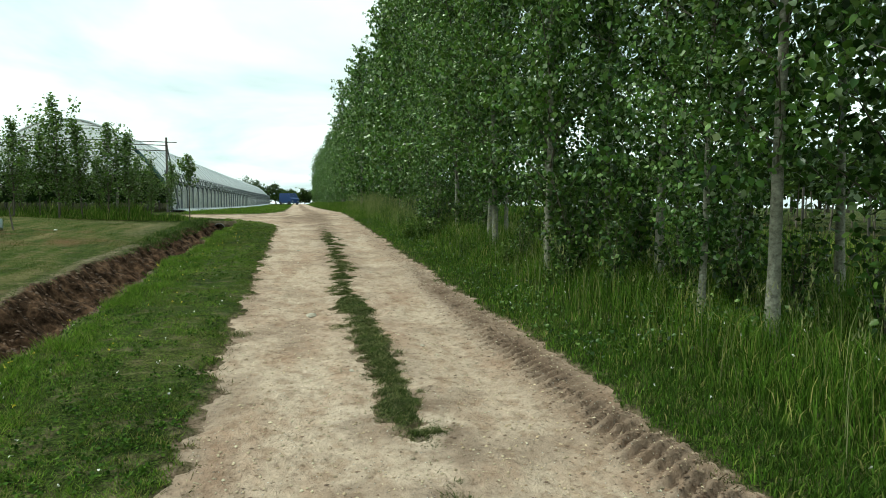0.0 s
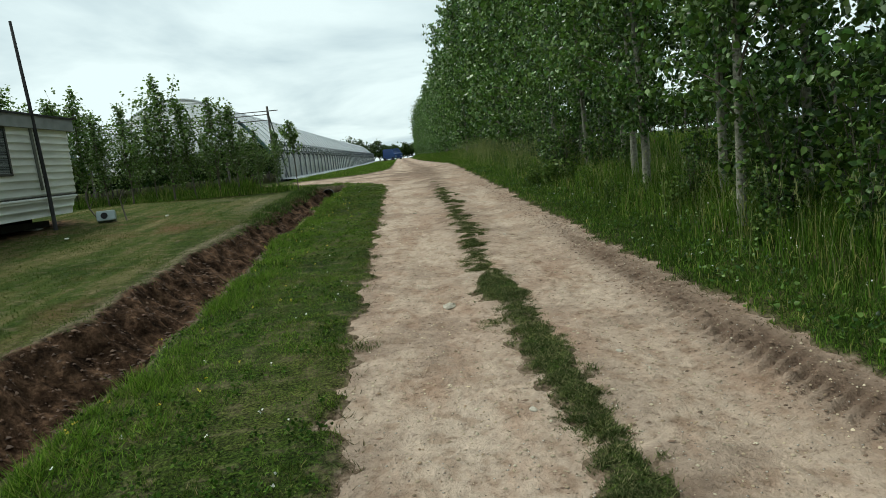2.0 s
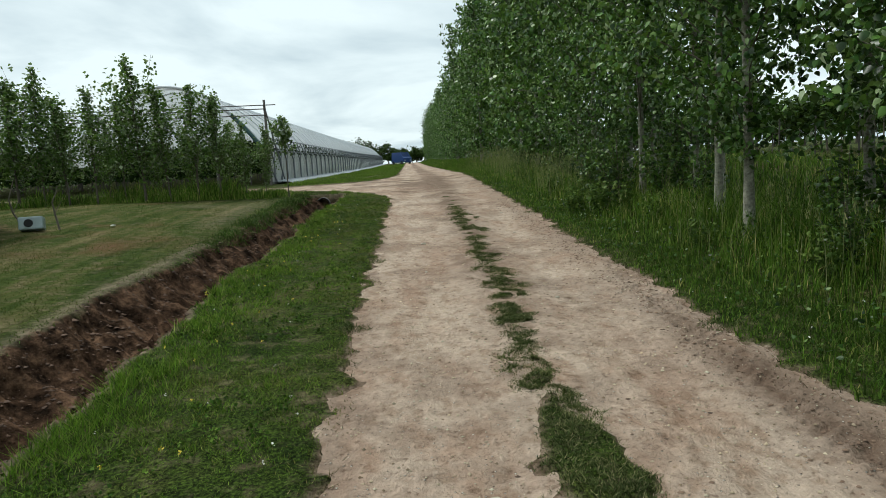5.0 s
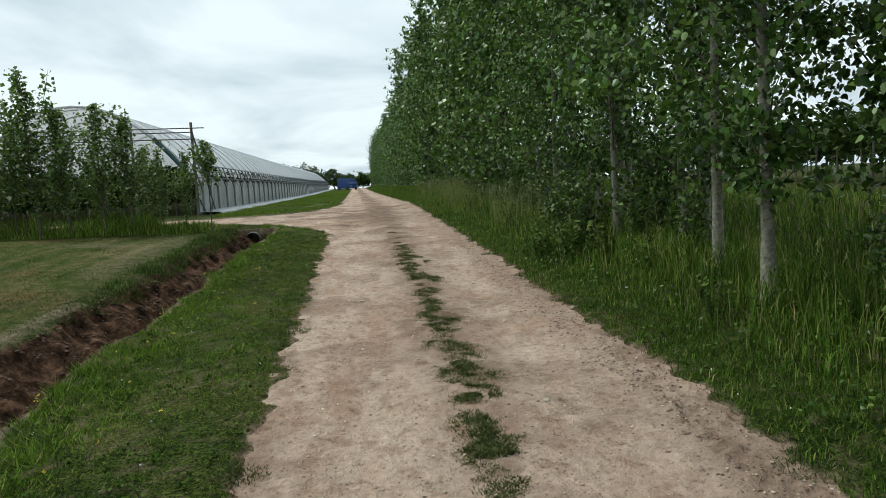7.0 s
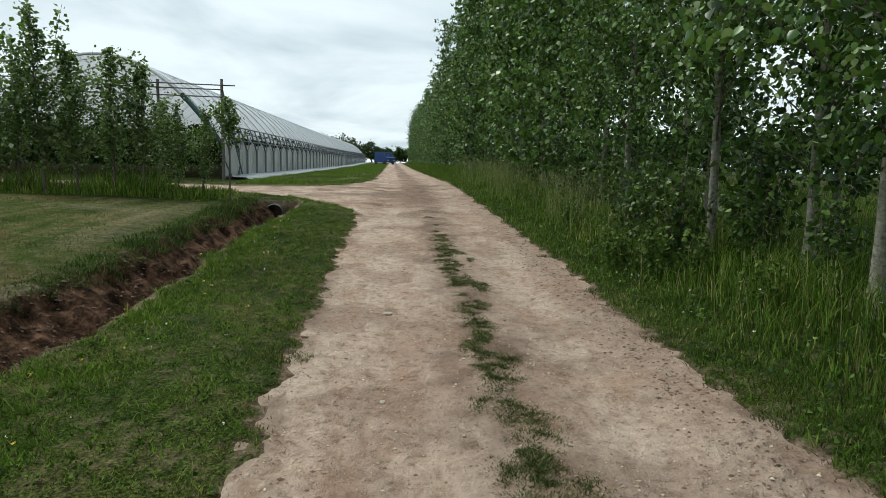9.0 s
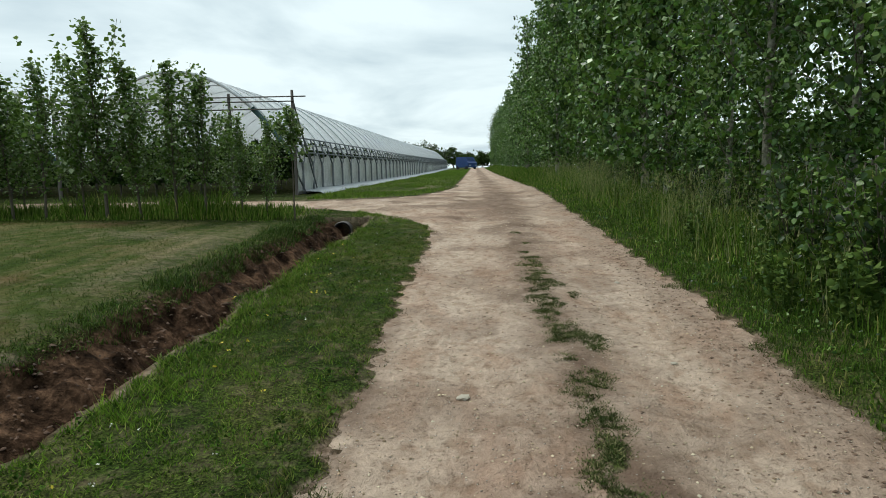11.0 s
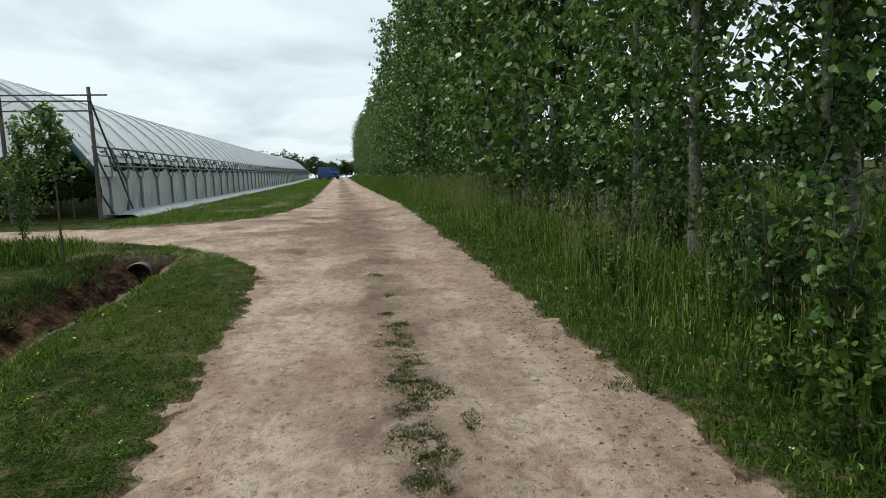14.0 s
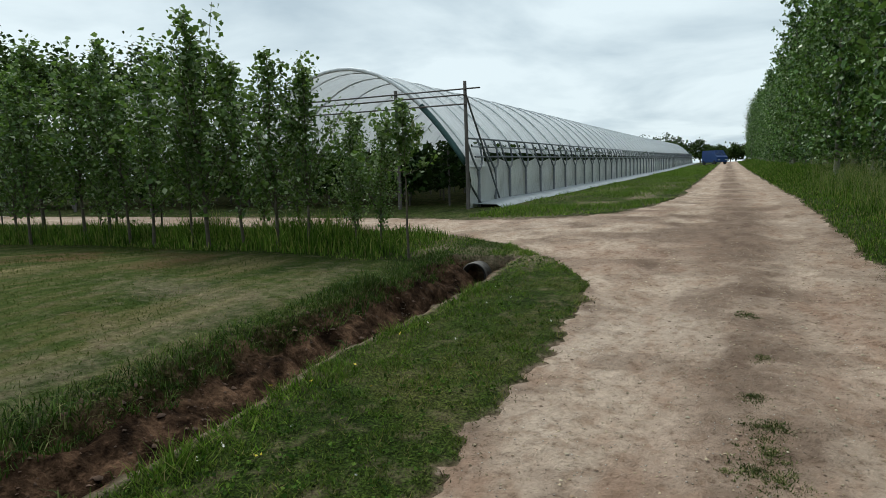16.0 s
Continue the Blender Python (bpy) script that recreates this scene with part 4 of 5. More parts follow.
# ---- trees ----
def branchy(rng, height, radius, z0, nb, per, spread, size, fine, climb=48.0, wander=0.10, pointed=False):
    """Trunk, limbs and leaves of an upright tree, as three pairs of arrays."""
    steps = 12
    zz = np.linspace(-0.25, height, steps)
    path = np.stack([np.cumsum(rng.normal(0, wander * height / 120, steps)), np.cumsum(rng.normal(0, wander * height / 120, steps)), zz], 1)
    path[:, :2] -= path[1, :2]
    rad = radius * (1 - 0.93 * (np.clip(zz, 0, None) / height) ** 0.9)
    rad[0] *= 1.35
    trunk = tube_arrays(path, rad, 8)
    limbs, spots = [], []
    for k in range(nb):
        f = (k + rng.random()) / nb
        zb = z0 + (height * 0.985 - z0) * f
        reach = spread * (0.14 + 1.0 * math.sin(math.pi * min(1, 0.24 + 0.76 * f)) ** 0.8) * (rng.uniform(0.45, 1.15) if rng.random() < 0.8 else rng.uniform(1.15, 1.55))
        if pointed:
            f = f ** 1.3
            zb = z0 + (height * 0.97 - z0) * f
            reach = spread * (0.13 + 0.87 * (1 - f) ** 1.1) * rng.uniform(0.55, 1.25)
        bunch = spread / 1.1 * ((0.16 + 0.36 * (1 - f) ** 0.8) if pointed else 1.0)
        az = k * 2.399 + rng.normal(0, 0.35)
        up = radians(climb + rng.normal(0, 10) + 22 * f)
        if pointed and nb > 20 and k in (2, 5, 8, 11, 14):
            up, reach = radians(rng.uniform(62, 74)), spread * rng.uniform(0.75, 1.25)
        start = np.array([np.interp(zb, zz, path[:, 0]), np.interp(zb, zz, path[:, 1]), zb])
        way = np.array([math.cos(az) * math.cos(up), math.sin(az) * math.cos(up), math.sin(up)])
        s = np.linspace(0, 1, 4)[:, None]
        line = start + way * reach * s + np.array([0, 0, (0.10 if pointed else -0.18) * reach]) * s ** 2 + rng.normal(0, 0.03, (4, 3)) * s
        limbs.append(tube_arrays(line, np.linspace(0.16 * radius + 0.004, 0.003, 4), 3))
        cnt = int(per * rng.uniform(0.45, 1.5) * ((0.45 + 0.8 * reach / spread) if pointed else 0.9 + 0.30 * math.exp(-((f - 0.34) / 0.16) ** 2)))
        u = rng.random(cnt) ** 0.75
        pts = np.stack([np.interp(u, np.linspace(0, 1, 4), line[:, c]) for c in range(3)], 1)
        # side twigs that bunch the leaves
        many = 6 if pointed else 4
        knots = np.clip(rng.normal(0, 0.22 if pointed else 0.26, (many, 3)), -0.40, 0.40) * bunch * [1, 1, 0.8]
        pts += knots[rng.integers(0, many, cnt)] * (0.4 + u[:, None]) + np.clip(rng.normal(0, 0.06, (cnt, 3)), -0.11, 0.11) * (0.6 if pointed else 1.0)
        spots.append(pts)
    if not pointed:
        hz = rng.uniform(z0 + 0.2, height * 0.9, 16 * nb)
        ha, hr = rng.uniform(0, 2 * math.pi, 16 * nb), rng.uniform(0.08, 0.46, 16 * nb)
        spots.append(np.stack([np.interp(hz, zz, path[:, 0]) + hr * np.cos(ha), np.interp(hz, zz, path[:, 1]) + hr * np.sin(ha), hz], 1))
    spots = np.vstack(spots)
    spots = spots[spots[:, 2] > 0.12]
    return trunk, limbs, leaves(rng, spots, size, fine, 0.55 if pointed else 0.85)


def tree(name, seed, label, group, leaf, **kw):
    rng = np.random.default_rng(seed)
    trunk, limbs, crown = branchy(rng, **kw)
    root = thing(name, label=label, category="tree", group=group)
    part_np("trunk", *trunk, M_TWIG if kw.get("pointed") else M_BARK, root, smooth_shade=True)
    chief = limbs[2::max(1, len(limbs) // 7)][:6]
    for arrays in chief:
        part_np("limb", *arrays, M_TWIG, root)
    rest = [a for a in limbs if not any(a is c for c in chief)]
    tagged(part_np("branchwork", *join(rest), M_TWIG, root), kind="stuff")
    part_np("crown", *crown, leaf, root)
    return root


POPLAR = "tall leafy poplar with pale grey trunk in tall grass"
near_kinds = [tree("poplar_tree", 100 + k, POPLAR, "poplars along the track", M_LEAF, height=9.6 + 0.4 * k, radius=0.064, z0=(0.9, 1.3, 0.8, 1.1)[k], nb=58, per=195, spread=1.45, size=0.077, fine=True) for k in range(4)]
mid_kinds = [tree("poplar_tree", 105 + k, POPLAR, "poplars along the track", M_LEAF, height=9.8 + 0.5 * k, radius=0.066, z0=1.1, nb=54, per=150, spread=1.45, size=0.092, fine=False) for k in range(2)]
far_kinds = [tree("poplar_tree", 110 + k, "distant leafy poplar in a dense row", "poplars along the track", M_LEAF, height=9.8 + 0.5 * k, radius=0.09, z0=0.6, nb=44, per=84, spread=1.45, size=0.160, fine=False) for k in range(3)]
rng = np.random.default_rng(31)
NEAR = [(4.4, 2.7), (4.46, 5.0), (4.22, 5.75), (4.75, 7.4), (3.8, 8.9), (4.5, 10.6), (4.1, 12.4), (4.43, 13.8), (4.75, 15.2), (4.4, 16.7), (4.8, 18.5), (4.45, 20.0), (4.55, 21.6), (4.75, 23.2), (4.5, 24.8), (4.4, 26.3), (4.6, 27.9), (4.45, 29.5), (4.6, 31.0),
        (5.75, 4.9), (6.9, 6.6), (6.6, 9.6), (6.0, 19.6), (6.3, 24.0), (6.1, 28.0), (5.55, 15.9), (5.5, 18.9), (5.65, 7.0), (5.5, 10.2), (5.7, 3.2), (6.3, 11.9), (5.35, 12.0)]
for k, (tx, ty) in enumerate(NEAR):
    s = rng.uniform(0.93, 1.08) * (0.62 if (tx, ty) == (4.22, 5.75) else 1.0)
    m = pose(tx, ty, float(ground_z(tx, ty)), rng.normal(0, 0.8), rng.normal(0, 0.8), rng.uniform(0, 360)) @ Matrix.Diagonal((s, s, s, 1))
    if k < 4:
        near_kinds[k].matrix_basis = m
    elif k in (19, 20):
        mid_kinds[k - 19].matrix_basis = m
    else:
        copy_thing(far_kinds[k % 3] if ty > 23 else mid_kinds[k % 2] if tx > 5.4 else near_kinds[k % 4], m).scale = (s, s, s)
ty, k = -5.0, 0
while ty < 175:
    if 1.5 < ty < 32.4:
        ty = 32.6
    for tx in ((4.5, 6.2) if ty < 60 and k % 2 else (4.5,)):
        px, py = tx + 0.25 + 0.75 * float(smooth(ty, 45, 120)) + rng.normal(0, 0.38), ty + rng.normal(0, 0.3)
        s = rng.uniform(0.74, 1.17)
        m = pose(px, py, float(ground_z(px, py)), 0, 0, rng.uniform(0, 360)) @ Matrix.Diagonal((s, s, s, 1))
        if k < 3:
            far_kinds[k].matrix_basis = m
        else:
            copy_thing(far_kinds[k % 3], m).scale = (s, s, s)
        k += 1
    ty += 1.7 if ty < 70 else 2.6

YOUNG = "slim young tree with wind-turned leaves in tall grass"
young_kinds = [tree("young_tree", 130 + k, YOUNG, "young trees beside the lane", M_YOUNG, height=3.35, radius=0.03, z0=(0.6, 0.5, 0.75, 0.55)[k], nb=32, per=84, spread=1.5, size=0.082, fine=False, climb=50, wander=0.25, pointed=True) for k in range(4)]
end_tree = tree("young_tree", 139, "spindly young tree, bare below a bushy top", "young trees beside the lane", M_YOUNG, height=2.4, radius=0.022, z0=1.25, nb=16, per=60, spread=0.85, size=0.075, fine=True, climb=42, wander=0.25, pointed=True)
end_tree.matrix_basis = pose(-3.68, 23.5, float(ground_z(-3.68, 23.5)), 0, 0, 40)
FRONT = [(-4.45, 24.0, 0.62), (-5.1, 24.3, 0.66), (-5.75, 23.8, 0.92), (-6.4, 23.8, 0.98), (-7.25, 23.9, 1.0), (-7.9, 23.7, 1.24), (-8.6, 24.0, 0.9), (-9.3, 23.7, 1.0), (-10.2, 23.9, 0.95)]
rng = np.random.default_rng(37)
rows = list(FRONT)
px = -11.0
while px > -29:
    rows.append((px, 23.9 + rng.normal(0, 0.2), rng.uniform(1.02, 1.32)))
    px -= rng.uniform(0.7, 1.0)
px = -6.0
while px > -29:
    rows.append((px, 25.7 + rng.normal(0, 0.2), rng.uniform(0.62, 0.85)))
    px -= rng.uniform(1.0, 1.6)
for k, (tx, ty, s) in enumerate(rows):
    w = rng.uniform(0.95, 1.25)
    m = pose(tx, ty, float(ground_z(tx, ty)), rng.normal(0, 1.5), rng.normal(0, 1.5), rng.uniform(0, 360)) @ Matrix.Diagonal((s * w, s * w, s, 1))
    if k < 4:
        young_kinds[k].matrix_basis = m
    else:
        copy_thing(young_kinds[k % 4], m).scale = (s * w, s * w, s)


def shoots(seed, height, width, count):
    """A bush of suckers: thin stems from the ground with leaves all along."""
    rng = np.random.default_rng(seed)
    stems, spots = [], []
    for k in range(14):
        az, out = rng.uniform(0, 2 * math.pi), width * rng.uniform(0.2, 1.0)
        h = height * rng.uniform(0.5, 1.0)
        s = np.linspace(0, 1, 4)[:, None]
        line = np.array([0, 0, -0.05]) + np.array([math.cos(az) * out, math.sin(az) * out, 0]) * s ** 1.4 + np.array([0, 0, h]) * s
        stems.append(tube_arrays(line, np.linspace(0.010, 0.003, 4), 4))
        u = rng.random(count // 14) ** 0.8
        pts = np.stack([np.interp(u, np.linspace(0, 1, 4), line[:, c]) for c in range(3)], 1)
        spots.append(pts + rng.normal(0, 0.10 * width + 0.03, pts.shape))
    spots = np.vstack(spots)
    spots[:, 2] = np.abs(spots[:, 2]) + 0.03
    root = thing("sucker_bush", label="leafy green suckers at the foot of the poplars", category="bush", group="suckers under the poplars")
    for arrays in stems[:6]:
        part_np("stem", *arrays, M_TWIG, root)
    tagged(part_np("stem_mass", *join(stems[6:]), M_TWIG, root), kind="stuff")
    part_np("foliage", *leaves(rng, spots, 0.078, True, 0.6), M_BUSH, root)
    return root


bushes = [shoots(150 + k, 1.7, 0.55, 760) for k in range(3)]
BUSH = [(4.9, 6.1, 0.9), (4.0, 7.2, 0.75), (4.55, 7.9, 1.1), (4.35, 9.6, 0.95), (5.1, 8.4, 1.2), (5.0, 11.2, 1.0), (4.5, 14.6, 0.8), (4.9, 16.4, 1.2), (4.4, 20.4, 1.0), (4.2, 22.6, 0.9), (4.6, 24.2, 1.0), (4.3, 26.8, 1.0), (4.4, 30.0, 1.0), (5.0, 4.3, 0.9), (6.0, 7.6, 1.2), (5.9, 10.6, 1.2), (4.1, 8.5, 1.0), (3.75, 8.2, 0.6), (4.6, 6.6, 0.75), (5.3, 5.6, 0.8), (4.9, 9.9, 0.9), (3.95, 10.5, 0.5), (4.6, 11.4, 0.7), (4.3, 15.6, 0.8), (3.75, 16.2, 0.95), (3.55, 16.9, 0.8), (3.7, 17.7, 0.95), (3.95, 18.6, 0.8), (4.6, 19.6, 0.8), (4.2, 21.2, 0.6), (4.9, 22.5, 0.9), (4.5, 25.5, 0.9), (4.3, 28.5, 0.8), (5.2, 17.2, 1.0), (5.6, 12.6, 0.5), (5.4, 21.0, 1.0), (4.5, 31, 0.9), (4.4, 34, 0.9)]
for k, (tx, ty, s) in enumerate(BUSH):
    m = pose(tx, ty, float(ground_z(tx, ty)), 0, 0, 67 * k) @ Matrix.Diagonal((s, s, s, 1))
    if k < 3:
        bushes[k].matrix_basis = m
    else:
        copy_thing(bushes[k % 3], m).scale = (s, s, s)


def nettles(seed):
    """A clump of upright broad-leaved stems, leaves in pairs getting smaller upwards."""
    rng = np.random.default_rng(seed)
    root = thing("nettle_clump", label="yellow-green broad-leaved weeds at the verge", category="weeds", group="weed clumps in the verge")
    stalks, spots = [], []
    for k in range(11):
        az, out, h = rng.uniform(0, 2 * math.pi), rng.uniform(0.05, 0.28), rng.uniform(0.28, 0.6)
        foot = np.array([0.6 * out * math.cos(az), 0.6 * out * math.sin(az), -0.04])
        top = np.array([out * math.cos(az), out * math.sin(az), h])
        stalks.append(tube_arrays(np.array([foot, (foot + top) / 2, top]), np.array([0.005, 0.004, 0.002]), 4))
        for u in np.linspace(0.25, 1.0, 8):
            spots += [foot + (top - foot) * u + rng.normal(0, 0.012, 3) for _ in range(3)]
    for arrays in stalks[:5]:
        part_np("stem", *arrays, M_BUSH, root)
    tagged(part_np("stem_mass", *join(stalks[5:]), M_BUSH, root), kind="stuff")
    part_np("foliage", *leaves(rng, np.array(spots), 0.060, True, 0.15), M_NETTLE, root)
    return root


M_NETTLE = foliage("nettle_leaf", [(0.0, (0.024, 0.050, 0.010)), (0.5, (0.080, 0.140, 0.028)), (1.0, (0.19, 0.25, 0.07))], 0.6, 0.2, gloss=0.1)
NETTLES = [(3.0, 16.2, 0.9), (3.25, 15.7, 1.0), (3.5, 15.5, 1.1), (3.1, 16.9, 0.8), (3.35, 16.6, 1.0), (3.55, 18.0, 0.9), (3.3, 19.4, 0.8), (3.6, 20.6, 0.9), (3.4, 12.2, 0.7), (3.7, 10.4, 0.8), (3.5, 8.0, 0.7), (3.6, 14.2, 0.8), (3.3, 22.8, 0.8), (3.5, 25.0, 0.9)]
clumps_made = [nettles(160 + k) for k in range(2)]
for k, (tx, ty, s) in enumerate(NETTLES):
    m = pose(tx, ty, float(ground_z(tx, ty)), 0, 0, 51 * k) @ Matrix.Diagonal((s, s, s, 1))
    if k < 2:
        clumps_made[k].matrix_basis = m
    else:
        copy_thing(clumps_made[k % 2], m).scale = (s, s, s)


# ---- woods and hedges far off ----
def wood(name, seed, places, label, size, count, low=0.6, stout=0.03):
    """A belt of trees: stems and clumped crowns joined, for trees that nobody could count."""
    rng = np.random.default_rng(seed)
    stems, spots = [], []
    for wx, wy, h, w in places:
        z = float(ground_z(wx, wy))
        stems.append(tube_arrays(np.array([[wx, wy, z - 0.3], [wx + rng.normal(0, 0.2), wy, z + h * 0.75]]), np.array([stout * h, 0.3 * stout * h]), 5))
        c = rng.normal(0, 1, (16, 3))
        c = c / np.linalg.norm(c, axis=1)[:, None] * rng.uniform(0.3, 1, (16, 1)) * [w, w, h * 0.36] + [wx, wy, z + h * low]
        spots.append(c[rng.integers(0, 16, count)] + rng.normal(0, 1, (count, 3)) * [w * 0.25, w * 0.25, h * 0.055])
    spots = np.vstack(spots)
    spots[:, 2] = np.maximum(spots[:, 2], ground_z(spots[:, 0], spots[:, 1]) + 0.2)
    root = thing(name, label=label, category="woods", kind="stuff")
    tagged(part_np("trunk_mass", *join(stems), M_TWIG, root), kind="stuff")
    part_np("crown_mass", *leaves(rng, spots, size, False, 0.1), M_WOODS, root)


rng = np.random.default_rng(41)
hill = []
for k in range(38):
    f = k / 37
    turn, away = radians(74 - 31 * f), 105 + rng.normal(0, 4)
    hill.append((-away * math.sin(turn), 14.5 + away * math.cos(turn), (25.5 - 4.5 * f) * rng.uniform(0.93, 1.05), rng.uniform(3.6, 5.0)))
wood("hillside_woods", 43, hill, "dark green woods behind the polytunnels", 0.66, 1500, 0.55)
wood("far_woods", 44, [(-34 + 64 * k / 37 + rng.normal(0, 1), 186 + 8 * (k % 2) + rng.normal(0, 3), rng.uniform(5.2, 6.2) + 0.33 * min(10.0, max(0.0, 29 - 64 * k / 37)), rng.uniform(1.8, 2.6)) for k in range(38)], "dark distant trees closing the track", 0.55, 900, 0.46)
wood("field_hedge", 45, [(44 + rng.normal(0, 2), -30 + 2.6 * k, rng.uniform(4.2, 6.2), rng.uniform(2, 2.8)) for k in range(100)], "dark hedge across the field", 0.70, 280, 0.5)
wood("plantation_rows", 47, [(gx_ + rng.normal(0, 0.3), -6 + 1.7 * k, rng.uniform(2.9, 3.6), rng.uniform(0.9, 1.2)) for gx_ in (18.0, 21.0, 25.0) for k in range(56)], "rows of dark young trees across the field", 0.28, 260, 0.63, 0.012)
wood("lane_hedge", 46, [(-60 + rng.normal(0, 3), -25 + 4.0 * k, rng.uniform(4, 6), rng.uniform(2.4, 3.2)) for k in range(16)], "dark hedge beyond the lawn", 0.35, 500, 0.5)


# ---- field stakes beyond the poplars ----
def stake(at):
    bm = bmesh.new()
    box(bm, -0.03, 0.03, -0.03, 0.03, -0.2, 1.5, 0.008)
    ob = part("field_stake", bm, M_POST, None)
    ob.matrix_basis = pose(*at)
    return tagged(ob, "thin wooden stake in the planted field", "stake", "stakes in the field")


first = stake((16.0, 0.0, float(ground_z(16.0, 0.0))))
for k in range(24):
    sy = 2.4 * k + 2.4
    copy_thing(first, pose(16.0, sy, float(ground_z(16.0, sy)), 0, 0, 13 * k))


# ---- culvert pipe at the head of the ditch ----
culvert = thing("culvert_pipe", (-2.74, 23.78, 1.16), "black plastic culvert pipe opening into the ditch", "pipe")
a = np.linspace(0, 2 * math.pi, 28, endpoint=False)
ringv, ringf = [], []
prof = [(0.195, 0.0), (0.205, 0.015)]
for k in range(18):
    prof += [(0.205, 0.03 + 0.10 * k), (0.19, 0.07 + 0.10 * k), (0.19, 0.10 + 0.10 * k)]
for r_, y_ in prof:
    ringv.append(np.stack([r_ * np.cos(a), np.full_like(a, y_), r_ * np.sin(a)], 1))
for k in range(len(prof) - 1):
    for j in range(28):
        ringf.append((k * 28 + j, k * 28 + (j + 1) % 28, (k + 1) * 28 + (j + 1) % 28, (k + 1) * 28 + j))
part_np("pipe_wall", np.vstack(ringv), np.array(ringf), M_PIPE, culvert, "ribbed grey-black pipe wall", True)
ringv = [np.stack([r_ * np.cos(a), np.full_like(a, y_), r_ * np.sin(a)], 1) for r_, y_ in [(0.195, 0.0), (0.165, 0.0), (0.165, 1.8), (0.001, 1.8)]]
ringf = [(k * 28 + j, k * 28 + (j + 1) % 28, (k + 1) * 28 + (j + 1) % 28, (k + 1) * 28 + j) for k in range(3) for j in range(28)]
part_np("pipe_lining", np.vstack(ringv), np.array(ringf), M_PIPE_IN, culvert, "dark inside of the pipe")


# ---- polytunnels ----
T_Y0, T_Y1, HALF, SPRING, CROWN = 31.3, 150.0, 4.15, 1.15, 4.2


def arch(u):
    """Height above ground of the hoop at u in -1..1 across the bay."""
    return SPRING + (CROWN - SPRING) * (1 - np.abs(u) ** 2.1)


def bay(cx, step, first_bay):
    root = thing("polytunnel", (cx, T_Y0, float(rise(T_Y0))), "long polytunnel of milky polythene over steel hoops" if first_bay else "neighbouring polythene tunnel bay", "polytunnel", "polytunnel bays")
    base = float(rise(T_Y0))
    ys_ = np.arange(T_Y0, T_Y1 + 0.1, 1.0)
    us = np.linspace(-1, 1, 25)
    if first_bay:
        us = np.linspace(-1, 0.925, 27)
    U, Yg = np.meshgrid(us, ys_)
    sag = 0.035 * np.sin((Yg - T_Y0) / step * math.pi) ** 2 + 0.03 * (vnoise(U * 4, Yg, 0.9, 91) - 0.5)
    Vr = np.stack([U.ravel() * HALF, Yg.ravel() - T_Y0, (arch(U) + rise(Yg) - base - sag).ravel()], 1)
    nx = len(us)
    i, j = np.meshgrid(np.arange(len(ys_) - 1), np.arange(nx - 1), indexing="ij")
    q = i * nx + j
    cover = part_np("cover", Vr, np.stack([q, q + 1, q + nx + 1, q + nx], -1).reshape(-1, 4), M_FILM, root, "milky translucent polythene roof", True)
    hu = np.linspace(-1, 1, 19)
    hv, hf = tube_arrays(np.stack([hu * HALF, np.zeros(19), arch(hu) + 0.0], 1), 0.035, 6)
    hoop_mesh = mesh_np("hoop", hv, hf, M_HOOP, True)
    places = [0.7, 2.1, 3.5, 5.3, 7.2, 9.2] + [11.2 + 2.0 * k for k in range(54)] if first_bay else [4.0 * k + 4 for k in range(22)]
    for yy in places:
        if yy + T_Y0 > T_Y1:
            break
        h = new("hoop", hoop_mesh)
        h.parent = root
        h.matrix_basis = pose(0, yy, float(rise(T_Y0 + yy)) - base)
    fv, ff = tube_arrays(np.stack([hu * HALF, np.zeros(19), arch(hu) + 0.02], 1), 0.055, 8)
    part_np("front_hoop", fv, ff, M_HOOP, root, "thicker film-wrapped hoop at the open end", True)
    hu2 = np.linspace(0.66, 0.985, 8)
    fv, ff = tube_arrays(np.stack([hu2 * HALF, np.full(8, -0.03), arch(hu2) + 0.02], 1), 0.085, 8)
    part_np("edge_wrap", fv, ff, M_TEAL, root, "dark teal sheet rolled round the end hoop", True)
    if not first_bay:
        return root
    # side: legs with forked heads, skirt film, rails
    lv, lf = join([tube_arrays(np.array([[0, 0, -0.15], [0, 0, 1.15]]), 0.045, 6)])
    leg_mesh = mesh_np("leg", lv, lf, M_STEEL, True)
    fork = join([tube_arrays(np.array([[0, 0, 1.05], [0, s * 0.20, 1.17], [-0.03, s * 0.38, 1.40], [-0.10, s * 0.44, 1.70], [-0.20, s * 0.46, 1.98]]), 0.032, 5) for s in (-1, 1)])
    fork_mesh = mesh_np("fork", *fork, M_STEEL, True)
    for yy in places:
        if yy + T_Y0 > T_Y1:
            break
        z = float(rise(T_Y0 + yy)) - base
        for mesh, nm in ((leg_mesh, "leg"), (fork_mesh, "fork")):
            o = new(nm, mesh)
            o.parent = root
            o.matrix_basis = pose(HALF + 0.02, yy, z)
    line_y = np.arange(T_Y0 + 0.5, T_Y1, 1.0)
    for nm, hz, r_, off in (("upper_rail", 1.98, 0.03, -0.2), ("gap_rail", 1.74, 0.022, -0.1), ("middle_rail", 1.45, 0.028, 0.0)):
        pts = np.stack([np.full_like(line_y, HALF + off), line_y - T_Y0, rise(line_y) - base + hz], 1)
        part_np(nm, *tube_arrays(pts, r_, 6), M_STEEL, root, smooth_shade=True)
    hz = np.array([0.0, 0.2, 0.4, 0.6, 0.8, 1.0, 1.2, 1.40])
    Zg, Yg = np.meshgrid(hz, np.arange(T_Y0 + 0.05, T_Y1, 0.35))
